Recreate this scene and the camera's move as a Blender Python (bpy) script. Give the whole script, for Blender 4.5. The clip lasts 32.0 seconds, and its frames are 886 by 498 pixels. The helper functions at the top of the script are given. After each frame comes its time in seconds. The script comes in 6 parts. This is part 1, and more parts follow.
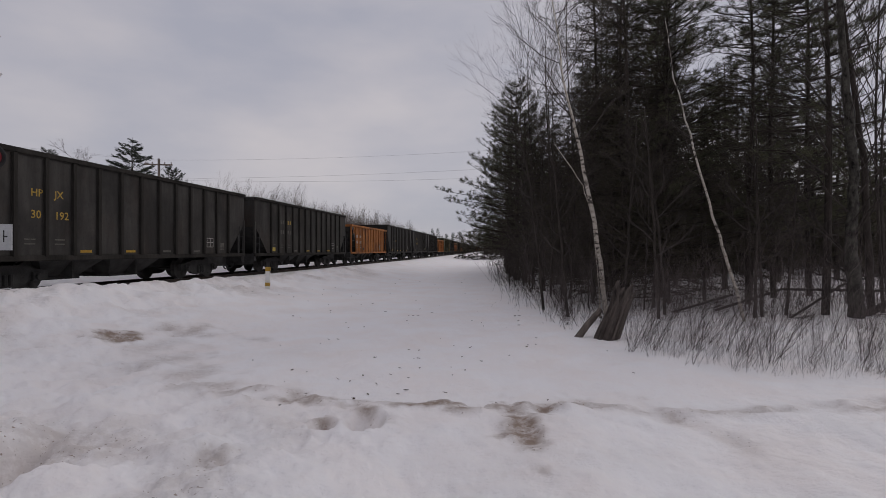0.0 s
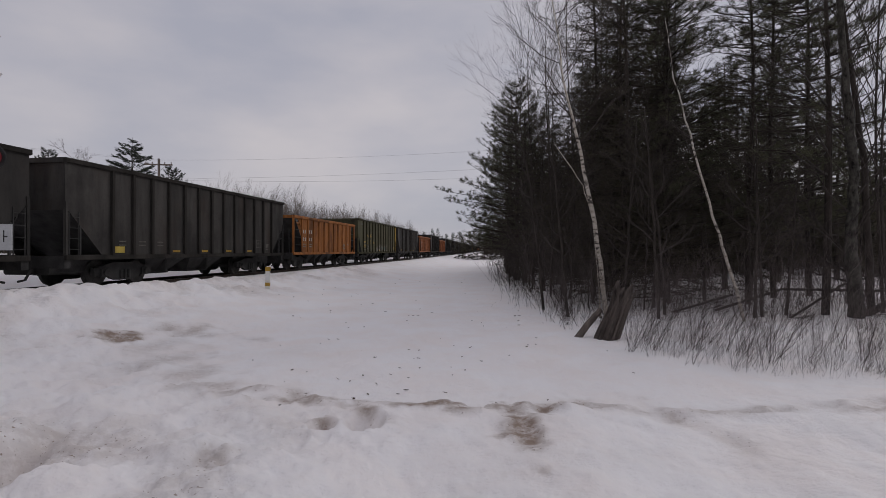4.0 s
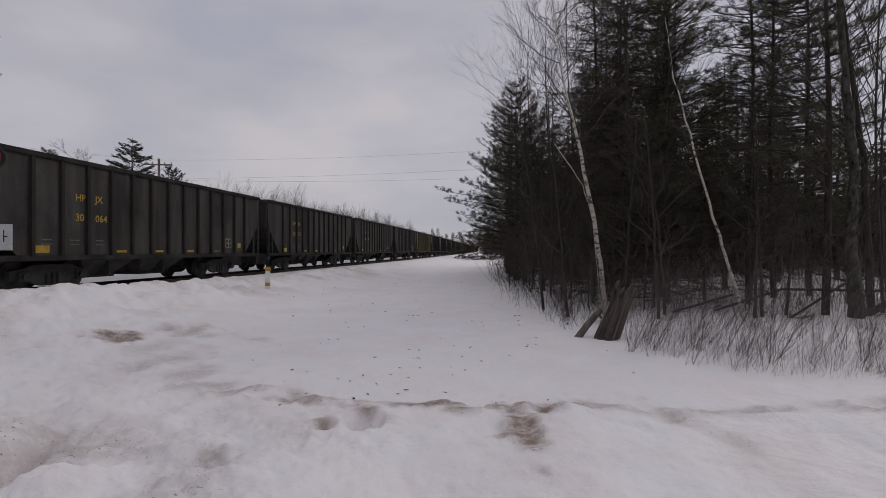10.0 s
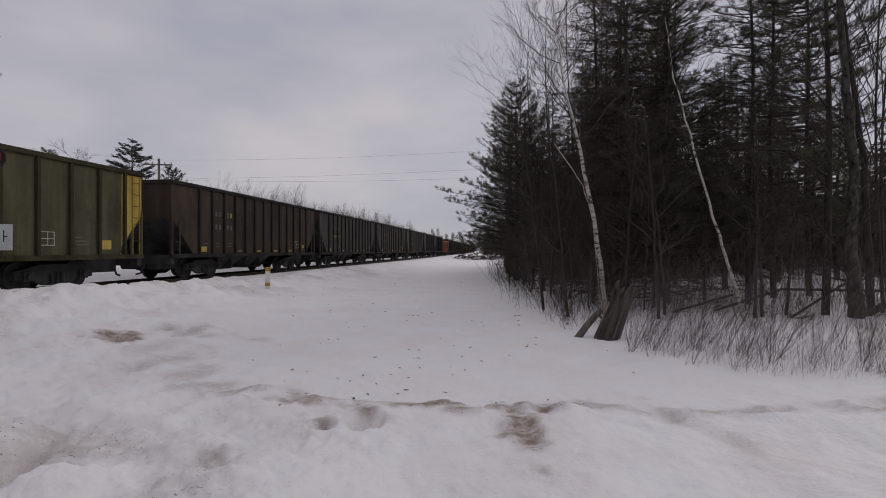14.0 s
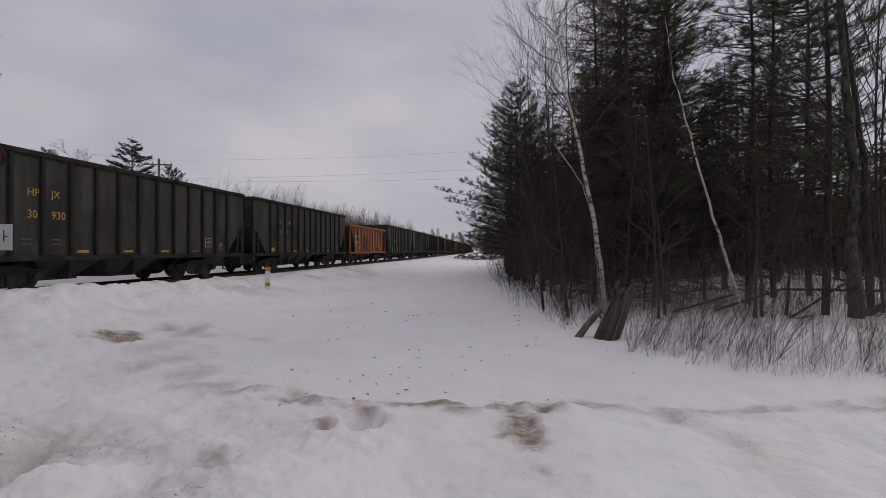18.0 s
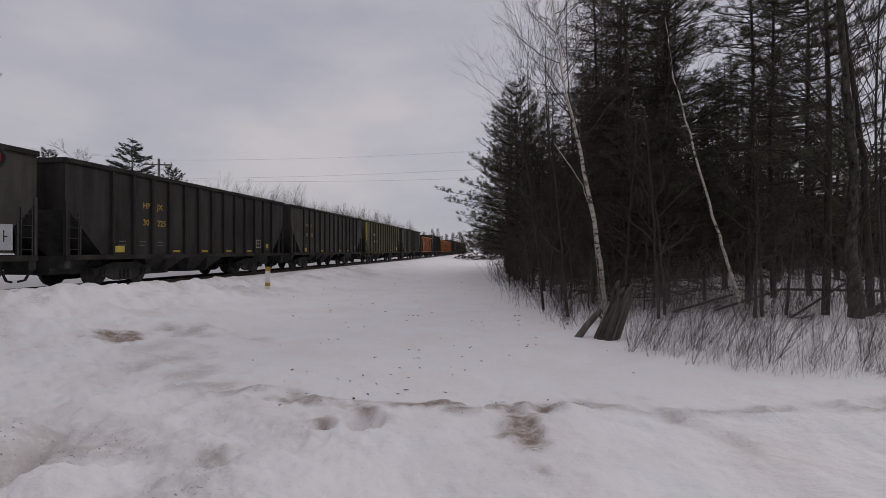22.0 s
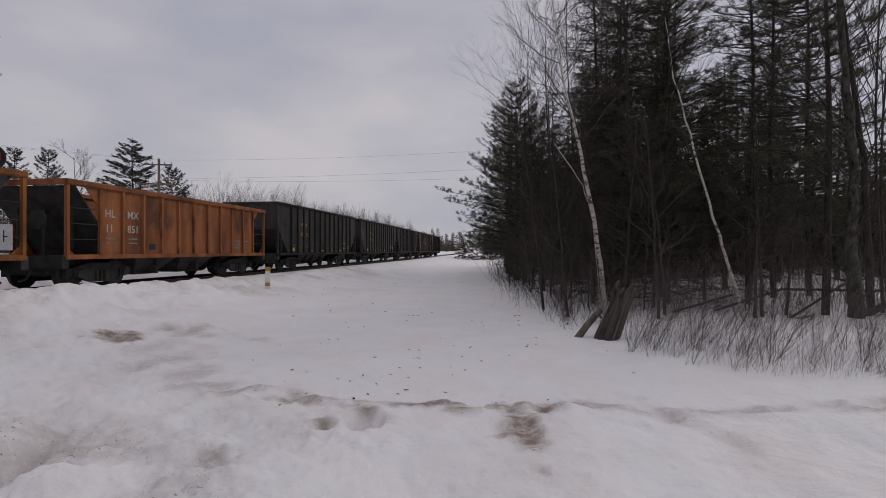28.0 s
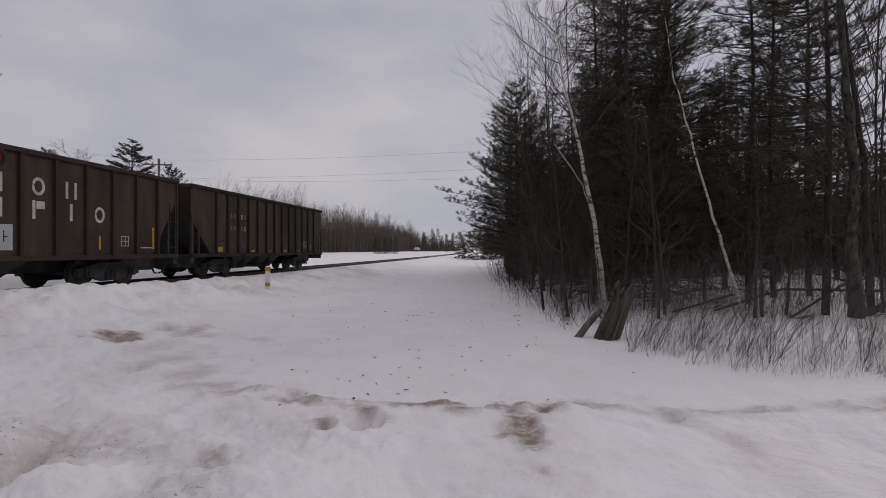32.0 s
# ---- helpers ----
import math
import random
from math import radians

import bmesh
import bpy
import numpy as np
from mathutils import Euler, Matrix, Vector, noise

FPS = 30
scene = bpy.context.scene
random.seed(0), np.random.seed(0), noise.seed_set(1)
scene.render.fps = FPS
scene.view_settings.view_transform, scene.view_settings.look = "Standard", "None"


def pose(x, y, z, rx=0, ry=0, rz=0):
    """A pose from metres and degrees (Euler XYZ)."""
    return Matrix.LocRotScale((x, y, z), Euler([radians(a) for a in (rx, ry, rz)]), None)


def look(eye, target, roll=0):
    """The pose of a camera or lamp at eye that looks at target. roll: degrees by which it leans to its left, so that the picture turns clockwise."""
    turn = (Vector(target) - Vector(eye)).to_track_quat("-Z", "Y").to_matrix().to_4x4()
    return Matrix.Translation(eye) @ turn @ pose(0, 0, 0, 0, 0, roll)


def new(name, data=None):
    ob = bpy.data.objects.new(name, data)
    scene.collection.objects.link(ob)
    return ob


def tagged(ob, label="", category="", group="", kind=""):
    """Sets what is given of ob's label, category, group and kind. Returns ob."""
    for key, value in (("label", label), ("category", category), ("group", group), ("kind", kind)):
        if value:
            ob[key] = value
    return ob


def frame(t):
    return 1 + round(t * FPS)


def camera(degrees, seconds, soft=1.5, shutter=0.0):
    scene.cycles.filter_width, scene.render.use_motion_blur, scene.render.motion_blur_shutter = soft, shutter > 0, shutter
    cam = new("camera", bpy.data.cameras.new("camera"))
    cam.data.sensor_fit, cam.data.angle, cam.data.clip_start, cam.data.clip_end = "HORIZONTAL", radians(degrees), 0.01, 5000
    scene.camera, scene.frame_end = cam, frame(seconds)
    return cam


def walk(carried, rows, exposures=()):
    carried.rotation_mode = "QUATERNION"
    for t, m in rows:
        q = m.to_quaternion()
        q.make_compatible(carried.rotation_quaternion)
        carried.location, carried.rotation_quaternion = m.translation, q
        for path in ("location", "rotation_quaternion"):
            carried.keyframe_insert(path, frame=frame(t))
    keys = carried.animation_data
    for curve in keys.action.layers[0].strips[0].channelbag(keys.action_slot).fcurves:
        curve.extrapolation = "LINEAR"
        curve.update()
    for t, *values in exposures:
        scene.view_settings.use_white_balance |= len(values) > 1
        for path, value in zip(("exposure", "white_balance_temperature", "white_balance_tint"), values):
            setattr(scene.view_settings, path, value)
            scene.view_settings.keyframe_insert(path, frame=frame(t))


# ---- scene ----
EYE_Z = 1.633
RAIL_Z = 0.50
SPEED = 16.55
cam = camera(82.98, 32.0, soft=0.8)
EYE = look((0, 0, EYE_Z), (0, 100, EYE_Z + 0.255))
walk(cam, [(0, EYE), (32, EYE)])

# ---------------------------------------------------------------- light
world = bpy.data.worlds.new("overcast_sky")
scene.world = world
world.use_nodes = True
wn, wl = world.node_tree.nodes, world.node_tree.links
wn.clear()
w_out = wn.new("ShaderNodeOutputWorld")
w_bg = wn.new("ShaderNodeBackground")
w_sky = wn.new("ShaderNodeTexSky")
w_sky.sky_type = "NISHITA"
w_sky.sun_disc = False
w_sky.sun_elevation = radians(32)
w_sky.sun_rotation = radians(60)
w_co = wn.new("ShaderNodeTexCoord")
w_map = wn.new("ShaderNodeMapping")
w_map.inputs["Scale"].default_value = (1.2, 1.2, 3.0)
w_noise = wn.new("ShaderNodeTexNoise")
w_noise.inputs["Scale"].default_value = 1.7
w_noise.inputs["Detail"].default_value = 5
w_noise.inputs["Roughness"].default_value = 0.5
w_ramp = wn.new("ShaderNodeValToRGB")
w_ramp.color_ramp.elements[0].position = 0.36
w_ramp.color_ramp.elements[0].color = (3.62, 3.62, 4.22, 1)
w_ramp.color_ramp.elements[1].position = 0.66
w_ramp.color_ramp.elements[1].color = (5.15, 4.81, 5.02, 1)
w_mix = wn.new("ShaderNodeMix")
w_mix.data_type = "RGBA"
w_mix.inputs["Factor"].default_value = 0.93
wl.new(w_co.outputs["Generated"], w_map.inputs["Vector"])
wl.new(w_map.outputs["Vector"], w_noise.inputs["Vector"])
wl.new(w_noise.outputs["Fac"], w_ramp.inputs["Fac"])
wl.new(w_sky.outputs["Color"], w_mix.inputs["A"])
wl.new(w_ramp.outputs["Color"], w_mix.inputs["B"])
wl.new(w_mix.outputs["Result"], w_bg.inputs["Color"])
wl.new(w_bg.outputs["Background"], w_out.inputs["Surface"])
w_bg.inputs["Strength"].default_value = 0.1

sun = new("sun", bpy.data.lights.new("sun", "SUN"))
sun.data.energy = 0.6
sun.data.angle = radians(25)
sun.data.color = (1.0, 0.95, 0.9)
sun.matrix_world = look((60, 45, 50), (0, 0, 0))
scene.view_settings.exposure = 0.09


# ---------------------------------------------------------------- materials
def mat(name, dark, light, rough=0.8, scale=4.0, fine=40.0, bump=0.15, metal=0.0, island=0.0, rand=0.0, stretch=(1, 1, 1), spec=0.3):
    """Two scales of noise between two colours, fine relief, and a little change from piece to piece."""
    m = bpy.data.materials.new(name)
    m.use_nodes = True
    n, l = m.node_tree.nodes, m.node_tree.links
    b = n["Principled BSDF"]
    b.inputs["Roughness"].default_value = rough
    b.inputs["Metallic"].default_value = metal
    b.inputs["Specular IOR Level"].default_value = spec
    co = n.new("ShaderNodeTexCoord")
    mp = n.new("ShaderNodeMapping")
    mp.inputs["Scale"].default_value = stretch
    l.new(co.outputs["Object"], mp.inputs["Vector"])
    big = n.new("ShaderNodeTexNoise")
    big.inputs["Scale"].default_value = scale
    big.inputs["Detail"].default_value = 6
    small = n.new("ShaderNodeTexNoise")
    small.inputs["Scale"].default_value = fine
    small.inputs["Detail"].default_value = 3
    l.new(mp.outputs["Vector"], big.inputs["Vector"])
    l.new(mp.outputs["Vector"], small.inputs["Vector"])
    add = n.new("ShaderNodeMath")
    add.operation = "MULTIPLY_ADD"
    add.inputs[1].default_value = 0.35
    l.new(small.outputs["Fac"], add.inputs[0])
    l.new(big.outputs["Fac"], add.inputs[2])
    last = add.outputs[0]
    for amount, node, out in ((island, "ShaderNodeNewGeometry", "Random Per Island"), (rand, "ShaderNodeObjectInfo", "Random")):
        if amount:
            g = n.new(node)
            k = n.new("ShaderNodeMath")
            k.operation = "MULTIPLY_ADD"
            k.inputs[1].default_value = amount
            l.new(g.outputs[out], k.inputs[0])
            l.new(last, k.inputs[2])
            last = k.outputs[0]
    ramp = n.new("ShaderNodeValToRGB")
    ramp.color_ramp.elements[0].position = 0.45 + 0.3 * (island + rand)
    ramp.color_ramp.elements[0].color = (*dark, 1)
    ramp.color_ramp.elements[1].position = 0.9 + 0.7 * (island + rand) if island + rand < 0.14 else 0.98
    ramp.color_ramp.elements[1].color = (*light, 1)
    l.new(last, ramp.inputs["Fac"])
    l.new(ramp.outputs["Color"], b.inputs["Base Color"])
    if bump:
        bp = n.new("ShaderNodeBump")
        bp.inputs["Strength"].default_value = bump
        bp.inputs["Distance"].default_value = 0.02
        l.new(small.outputs["Fac"], bp.inputs["Height"])
        l.new(bp.outputs["Normal"], b.inputs["Normal"])
    return m


def car_paint(name, dark, light, rust, soot, rusty=0.5, sooty=0.5, rough=0.8):
    """Weathered paint on steel sheet: run-down streaks, rust blotches, soot patches and shallow dents, different on each sheet."""
    m = bpy.data.materials.new(name)
    m.use_nodes = True
    n, l = m.node_tree.nodes, m.node_tree.links
    b = n["Principled BSDF"]
    b.inputs["Specular IOR Level"].default_value = 0.2
    co, info, shift = n.new("ShaderNodeTexCoord"), n.new("ShaderNodeObjectInfo"), n.new("ShaderNodeVectorMath")
    far = n.new("ShaderNodeMath")
    far.operation = "MULTIPLY"
    far.inputs[1].default_value = 60.0
    l.new(info.outputs["Random"], far.inputs[0])
    shift.operation = "ADD"
    l.new(co.outputs["Object"], shift.inputs[0])
    l.new(far.outputs[0], shift.inputs[1])

    def field(scale, stretch, detail, rough):
        mp, t = n.new("ShaderNodeMapping"), n.new("ShaderNodeTexNoise")
        mp.inputs["Scale"].default_value = stretch
        t.inputs["Scale"].default_value, t.inputs["Detail"].default_value, t.inputs["Roughness"].default_value = scale, detail, rough
        l.new(shift.outputs[0], mp.inputs["Vector"])
        l.new(mp.outputs["Vector"], t.inputs["Vector"])
        return t.outputs["Fac"]

    def span(value, lo, hi, top):
        r = n.new("ShaderNodeMapRange")
        r.inputs["From Min"].default_value, r.inputs["From Max"].default_value, r.inputs["To Max"].default_value = lo, hi, top
        l.new(value, r.inputs["Value"])
        return r.outputs["Result"]

    streak, blotch, patch, grain = field(2.2, (1, 1, 0.16), 6, 0.6), field(0.8, (1, 1, 0.6), 9, 0.66), field(0.5, (1, 1, 0.8), 7, 0.6), field(26, (1, 1, 0.5), 3, 0.5)
    tone = n.new("ShaderNodeValToRGB")
    tone.color_ramp.elements[0].position, tone.color_ramp.elements[0].color = 0.33, (*dark, 1)
    tone.color_ramp.elements[1].position, tone.color_ramp.elements[1].color = 0.68, (*light, 1)
    l.new(streak, tone.inputs["Fac"])
    last = tone.outputs["Color"]
    for value, lo, hi, top, colour in ((blotch, 0.5, 0.68, rusty, rust), (patch, 0.5, 0.63, sooty, soot), (grain, 0.55, 0.75, 0.3, soot)):
        mix = n.new("ShaderNodeMix")
        mix.data_type = "RGBA"
        l.new(span(value, lo, hi, top), mix.inputs["Factor"])
        l.new(last, mix.inputs["A"])
        mix.inputs["B"].default_value = (*colour, 1)
        last = mix.outputs["Result"]
    l.new(last, b.inputs["Base Color"])
    b.inputs["Roughness"].default_value = rough
    bp = n.new("ShaderNodeBump")
    bp.inputs["Strength"].default_value, bp.inputs["Distance"].default_value = 0.35, 0.05
    l.new(field(1.3, (1, 1, 1), 3, 0.5), bp.inputs["Height"])
    l.new(bp.outputs["Normal"], b.inputs["Normal"])
    return m


def snow_material():
    m = bpy.data.materials.new("old_snow")
    m.use_nodes = True
    n, l = m.node_tree.nodes, m.node_tree.links
    b = n["Principled BSDF"]
    b.inputs["Roughness"].default_value = 0.75
    b.inputs["Specular IOR Level"].default_value = 0.2
    co = n.new("ShaderNodeTexCoord")
    tint = n.new("ShaderNodeTexNoise")
    tint.inputs["Scale"].default_value = 0.9
    tint.inputs["Detail"].default_value = 8
    tint.inputs["Roughness"].default_value = 0.62
    l.new(co.outputs["Object"], tint.inputs["Vector"])
    ramp = n.new("ShaderNodeValToRGB")
    ramp.color_ramp.elements[0].position = 0.35
    ramp.color_ramp.elements[0].color = (0.925, 0.88, 0.865, 1)
    ramp.color_ramp.elements[1].position = 0.6
    ramp.color_ramp.elements[1].color = (0.945, 0.932, 0.94, 1)
    l.new(tint.outputs["Fac"], ramp.inputs["Fac"])
    grit = n.new("ShaderNodeTexNoise")
    grit.inputs["Scale"].default_value = 7
    grit.inputs["Detail"].default_value = 8
    grit.inputs["Roughness"].default_value = 0.7
    l.new(co.outputs["Object"], grit.inputs["Vector"])
    # soiled snow, together with the shade painted into the holes
    at = n.new("ShaderNodeAttribute")
    at.attribute_name = "dirt_and_shade"
    k = n.new("ShaderNodeMath")
    k.operation = "MULTIPLY"
    l.new(at.outputs["Fac"], k.inputs[0])
    gr = n.new("ShaderNodeMapRange")
    gr.inputs["From Min"].default_value = 0.3
    gr.inputs["From Max"].default_value = 0.54
    gr.inputs["To Min"].default_value = 0.3
    l.new(grit.outputs["Fac"], gr.inputs["Value"])
    l.new(gr.outputs["Result"], k.inputs[1])
    mix = n.new("ShaderNodeMix")
    mix.data_type = "RGBA"
    speck = n.new("ShaderNodeTexNoise")
    speck.inputs["Scale"].default_value = 34
    speck.inputs["Detail"].default_value = 2
    l.new(co.outputs["Object"], speck.inputs["Vector"])
    sr = n.new("ShaderNodeMapRange")
    sr.inputs["From Min"].default_value = 0.655
    sr.inputs["From Max"].default_value = 0.7
    l.new(speck.outputs["Fac"], sr.inputs["Value"])
    few = n.new("ShaderNodeMapRange")
    few.inputs["From Min"].default_value = 0.08
    few.inputs["From Max"].default_value = 0.3
    l.new(at.outputs["Fac"], few.inputs["Value"])
    sp = n.new("ShaderNodeMath")
    sp.operation = "MULTIPLY"
    l.new(sr.outputs["Result"], sp.inputs[0])
    l.new(few.outputs["Result"], sp.inputs[1])
    mx = n.new("ShaderNodeMath")
    mx.operation = "MAXIMUM"
    l.new(k.outputs[0], mx.inputs[0])
    l.new(sp.outputs[0], mx.inputs[1])
    l.new(mx.outputs[0], mix.inputs["Factor"])
    l.new(ramp.outputs["Color"], mix.inputs["A"])
    mix.inputs["B"].default_value = (0.31, 0.24, 0.195, 1)
    l.new(mix.outputs["Result"], b.inputs["Base Color"])
    fine = n.new("ShaderNodeTexNoise")
    fine.inputs["Scale"].default_value = 9
    fine.inputs["Detail"].default_value = 9
    fine.inputs["Roughness"].default_value = 0.6
    l.new(co.outputs["Object"], fine.inputs["Vector"])
    bp = n.new("ShaderNodeBump")
    bp.inputs["Strength"].default_value = 0.62
    bp.inputs["Distance"].default_value = 0.065
    crust = n.new("ShaderNodeTexNoise")
    crust.inputs["Scale"].default_value = 30
    crust.inputs["Detail"].default_value = 6
    crust.inputs["Roughness"].default_value = 0.7
    l.new(co.outputs["Object"], crust.inputs["Vector"])
    where = n.new("ShaderNodeMapRange")
    where.inputs["From Min"].default_value, where.inputs["From Max"].default_value = 0.45, 0.62
    where.inputs["To Min"].default_value, where.inputs["To Max"].default_value = 0.04, 0.3
    l.new(tint.outputs["Fac"], where.inputs["Value"])
    both = n.new("ShaderNodeMath")
    both.operation = "MULTIPLY_ADD"
    l.new(crust.outputs["Fac"], both.inputs[0])
    l.new(where.outputs["Result"], both.inputs[1])
    l.new(fine.outputs["Fac"], both.inputs[2])
    l.new(both.outputs[0], bp.inputs["Height"])
    l.new(bp.outputs["Normal"], b.inputs["Normal"])
    return m


SNOW = snow_material()
RUST = mat("rusty_rail_steel", (0.022, 0.017, 0.015), (0.055, 0.038, 0.03), 0.7, 3, 60)
RAIL_TOP = mat("worn_rail_head", (0.16, 0.15, 0.15), (0.3, 0.29, 0.29), 0.4, 3, 60, metal=0.8)
UNDER = mat("grimy_underframe_steel", (0.017, 0.0165, 0.0165), (0.052, 0.05, 0.049), 0.8, 3, 30)
WHEEL = mat("dusty_wheel_steel", (0.02, 0.019, 0.0185), (0.058, 0.054, 0.052), 0.7, 4, 30)
STREAK = (1, 1, 0.18)
# posts, top chords and side sills are darker than the sheets
POST = mat("dark_post_paint", (0.015, 0.0138, 0.0125), (0.046, 0.042, 0.038), 0.85, 1.6, 22, stretch=STREAK, spec=0.1)
OLIVE_POST = mat("dark_olive_post_paint", (0.022, 0.0205, 0.012), (0.064, 0.059, 0.034), 0.85, 1.6, 22, stretch=STREAK, spec=0.1)
BROWN_POST = mat("dark_red_brown_post_paint", (0.018, 0.0105, 0.0078), (0.043, 0.025, 0.018), 0.8, 1.6, 22, stretch=STREAK)
RUST_TONE, SOOT = (0.055, 0.034, 0.024), (0.011, 0.0105, 0.0105)
BLACK_CAR = car_paint("weathered_black_paint", (0.027, 0.0252, 0.0235), (0.066, 0.0615, 0.057), RUST_TONE, SOOT, 0.35, 0.55)
DARK_CAR = car_paint("coal_black_paint", (0.015, 0.0142, 0.0135), (0.041, 0.0385, 0.036), RUST_TONE, SOOT, 0.25, 0.6)
BROWN_CAR = car_paint("weathered_dark_brown_paint", (0.032, 0.0225, 0.017), (0.066, 0.047, 0.035), (0.07, 0.04, 0.025), SOOT, 0.5, 0.5)
OLIVE_CAR = car_paint("faded_olive_green_paint", (0.048, 0.046, 0.025), (0.104, 0.099, 0.056), (0.06, 0.045, 0.026), SOOT, 0.35, 0.45)
ORANGE_CAR = car_paint("faded_orange_paint", (0.22, 0.08, 0.022), (0.42, 0.165, 0.047), (0.2, 0.072, 0.028), (0.03, 0.022, 0.018), 0.7, 0.62)
RED_CAR = car_paint("faded_red_orange_paint", (0.2, 0.07, 0.028), (0.37, 0.142, 0.058), (0.17, 0.062, 0.03), (0.03, 0.022, 0.018), 0.75, 0.66)
YELLOW = mat("yellow_reflector", (0.26, 0.15, 0.02), (0.46, 0.29, 0.04), 0.5, 6, 50)
YELLOW_END = mat("scuffed_yellow_paint", (0.3, 0.2, 0.03), (0.5, 0.38, 0.08), 0.7, 3, 30, stretch=STREAK)
LETTER_Y = mat("faded_yellow_lettering", (0.25, 0.16, 0.03), (0.45, 0.3, 0.06), 0.8, 5, 40)
LETTER_W = mat("faded_white_lettering", (0.3, 0.28, 0.26), (0.5, 0.48, 0.45), 0.8, 5, 40)
LETTER_G = mat("grimy_grey_lettering", (0.06, 0.057, 0.05), (0.14, 0.13, 0.115), 0.8, 5, 40)
TEAL_DIM = mat("grimy_teal_spray_paint", (0.04, 0.085, 0.07), (0.09, 0.16, 0.135), 0.8, 5, 40)
PALE = mat("pale_spray_paint", (0.12, 0.11, 0.09), (0.27, 0.25, 0.21), 0.7, 5, 40)
SHRUB = mat("shrub_bark", (0.045, 0.037, 0.036), (0.14, 0.115, 0.11), 0.9, 6, 35, 0.2, island=0.1)
BARK = mat("dark_conifer_bark", (0.013, 0.0105, 0.009), (0.058, 0.047, 0.04), 0.95, 6, 35, 0.6, stretch=(1, 1, 0.3))
LICHEN = mat("lichen_spotted_bark", (0.006, 0.005, 0.0045), (0.085, 0.08, 0.068), 0.95, 10, 24, 1.0, stretch=(1, 1, 0.6))
GREY_BARK = mat("grey_bark", (0.016, 0.013, 0.011), (0.06, 0.05, 0.043), 0.95, 6, 35, 0.5, stretch=(1, 1, 0.3))
TWIG = mat("bare_twig_bark", (0.021, 0.0175, 0.0155), (0.066, 0.055, 0.049), 0.9, 6, 35, 0.2, island=0.1)
# distance haze is mixed into this bark colour, so it is paler
HAZY_TWIG = mat("hazy_far_twigs", (0.09, 0.076, 0.066), (0.17, 0.142, 0.125), 0.95, 2, 20, 0, island=0.1)
NEEDLE = mat("dark_conifer_needles", (0.027, 0.024, 0.017), (0.085, 0.075, 0.051), 0.75, 1.2, 20, 0, island=0.12, spec=0.15)
PINE = mat("pine_needles", (0.034, 0.034, 0.022), (0.1, 0.1, 0.062), 0.75, 1.2, 20, 0, island=0.12, spec=0.15)
BRUSH = mat("far_underbrush", (0.06, 0.054, 0.042), (0.13, 0.115, 0.09), 0.95, 0.15, 20, 0, island=0.1)
# needle colour lifted to carry the haze of distance
HAZY_NEEDLE = mat("hazy_far_needles", (0.04, 0.047, 0.04), (0.082, 0.092, 0.074), 0.85, 1.2, 20, 0, island=0.12, spec=0.1)
WEATHERED = mat("weathered_grey_wood", (0.02, 0.016, 0.014), (0.17, 0.142, 0.125), 0.95, 8, 60, 0.8, stretch=(1, 1, 0.12))
POLE = mat("weathered_pole_wood", (0.09, 0.07, 0.06), (0.19, 0.16, 0.14), 0.9, 5, 40, 0.4, stretch=(1, 1, 0.15))
WIRE = mat("dull_wire", (0.2, 0.2, 0.21), (0.3, 0.3, 0.31), 0.6, 2, 10, 0)
WHITE_POST = mat("white_marker_plastic", (0.6, 0.58, 0.54), (0.78, 0.76, 0.72), 0.5, 4, 40, 0.1)
GREY_METAL = mat("galvanised_sheet_metal", (0.33, 0.34, 0.35), (0.5, 0.51, 0.52), 0.5, 4, 30, 0.1)
DARK_METAL = mat("black_signal_paint", (0.012, 0.012, 0.012), (0.03, 0.03, 0.03), 0.6, 4, 30)
WHITE_PAINT = mat("white_sign_paint", (0.6, 0.6, 0.6), (0.8, 0.8, 0.8), 0.5, 4, 30, 0.1)
LEAF = mat("dead_leaf", (0.03, 0.022, 0.015), (0.1, 0.07, 0.045), 0.9, 8, 40, 0.2, island=0.1)
INSULATOR = mat("brown_glazed_insulator", (0.06, 0.03, 0.02), (0.1, 0.05, 0.03), 0.3, 4, 20, 0)
CAR_WHITE = mat("white_car_paint", (0.42, 0.42, 0.43), (0.55, 0.55, 0.56), 0.3, 1, 10, 0)
CAR_GLASS = mat("dark_car_glass", (0.02, 0.025, 0.03), (0.04, 0.045, 0.05), 0.1, 1, 10, 0, spec=0.6)


def birch_material():
    m = bpy.data.materials.new("white_birch_bark")
    m.use_nodes = True
    n, l = m.node_tree.nodes, m.node_tree.links
    b = n["Principled BSDF"]
    b.inputs["Roughness"].default_value = 0.8
    co = n.new("ShaderNodeTexCoord")
    mp = n.new("ShaderNodeMapping")
    mp.inputs["Scale"].default_value = (1, 1, 2.6)
    l.new(co.outputs["Object"], mp.inputs["Vector"])
    t = n.new("ShaderNodeTexNoise")
    t.inputs["Scale"].default_value = 5
    t.inputs["Detail"].default_value = 5
    l.new(mp.outputs["Vector"], t.inputs["Vector"])
    r = n.new("ShaderNodeValToRGB")
    r.color_ramp.elements[0].position = 0.36
    r.color_ramp.elements[0].color = (0.04, 0.033, 0.028, 1)
    r.color_ramp.elements[1].position = 0.46
    r.color_ramp.elements[1].color = (0.36, 0.32, 0.27, 1)
    e = r.color_ramp.elements.new(0.7)
    e.color = (0.5, 0.46, 0.41, 1)
    l.new(t.outputs["Fac"], r.inputs["Fac"])
    l.new(r.outputs["Color"], b.inputs["Base Color"])
    return m


BIRCH = birch_material()

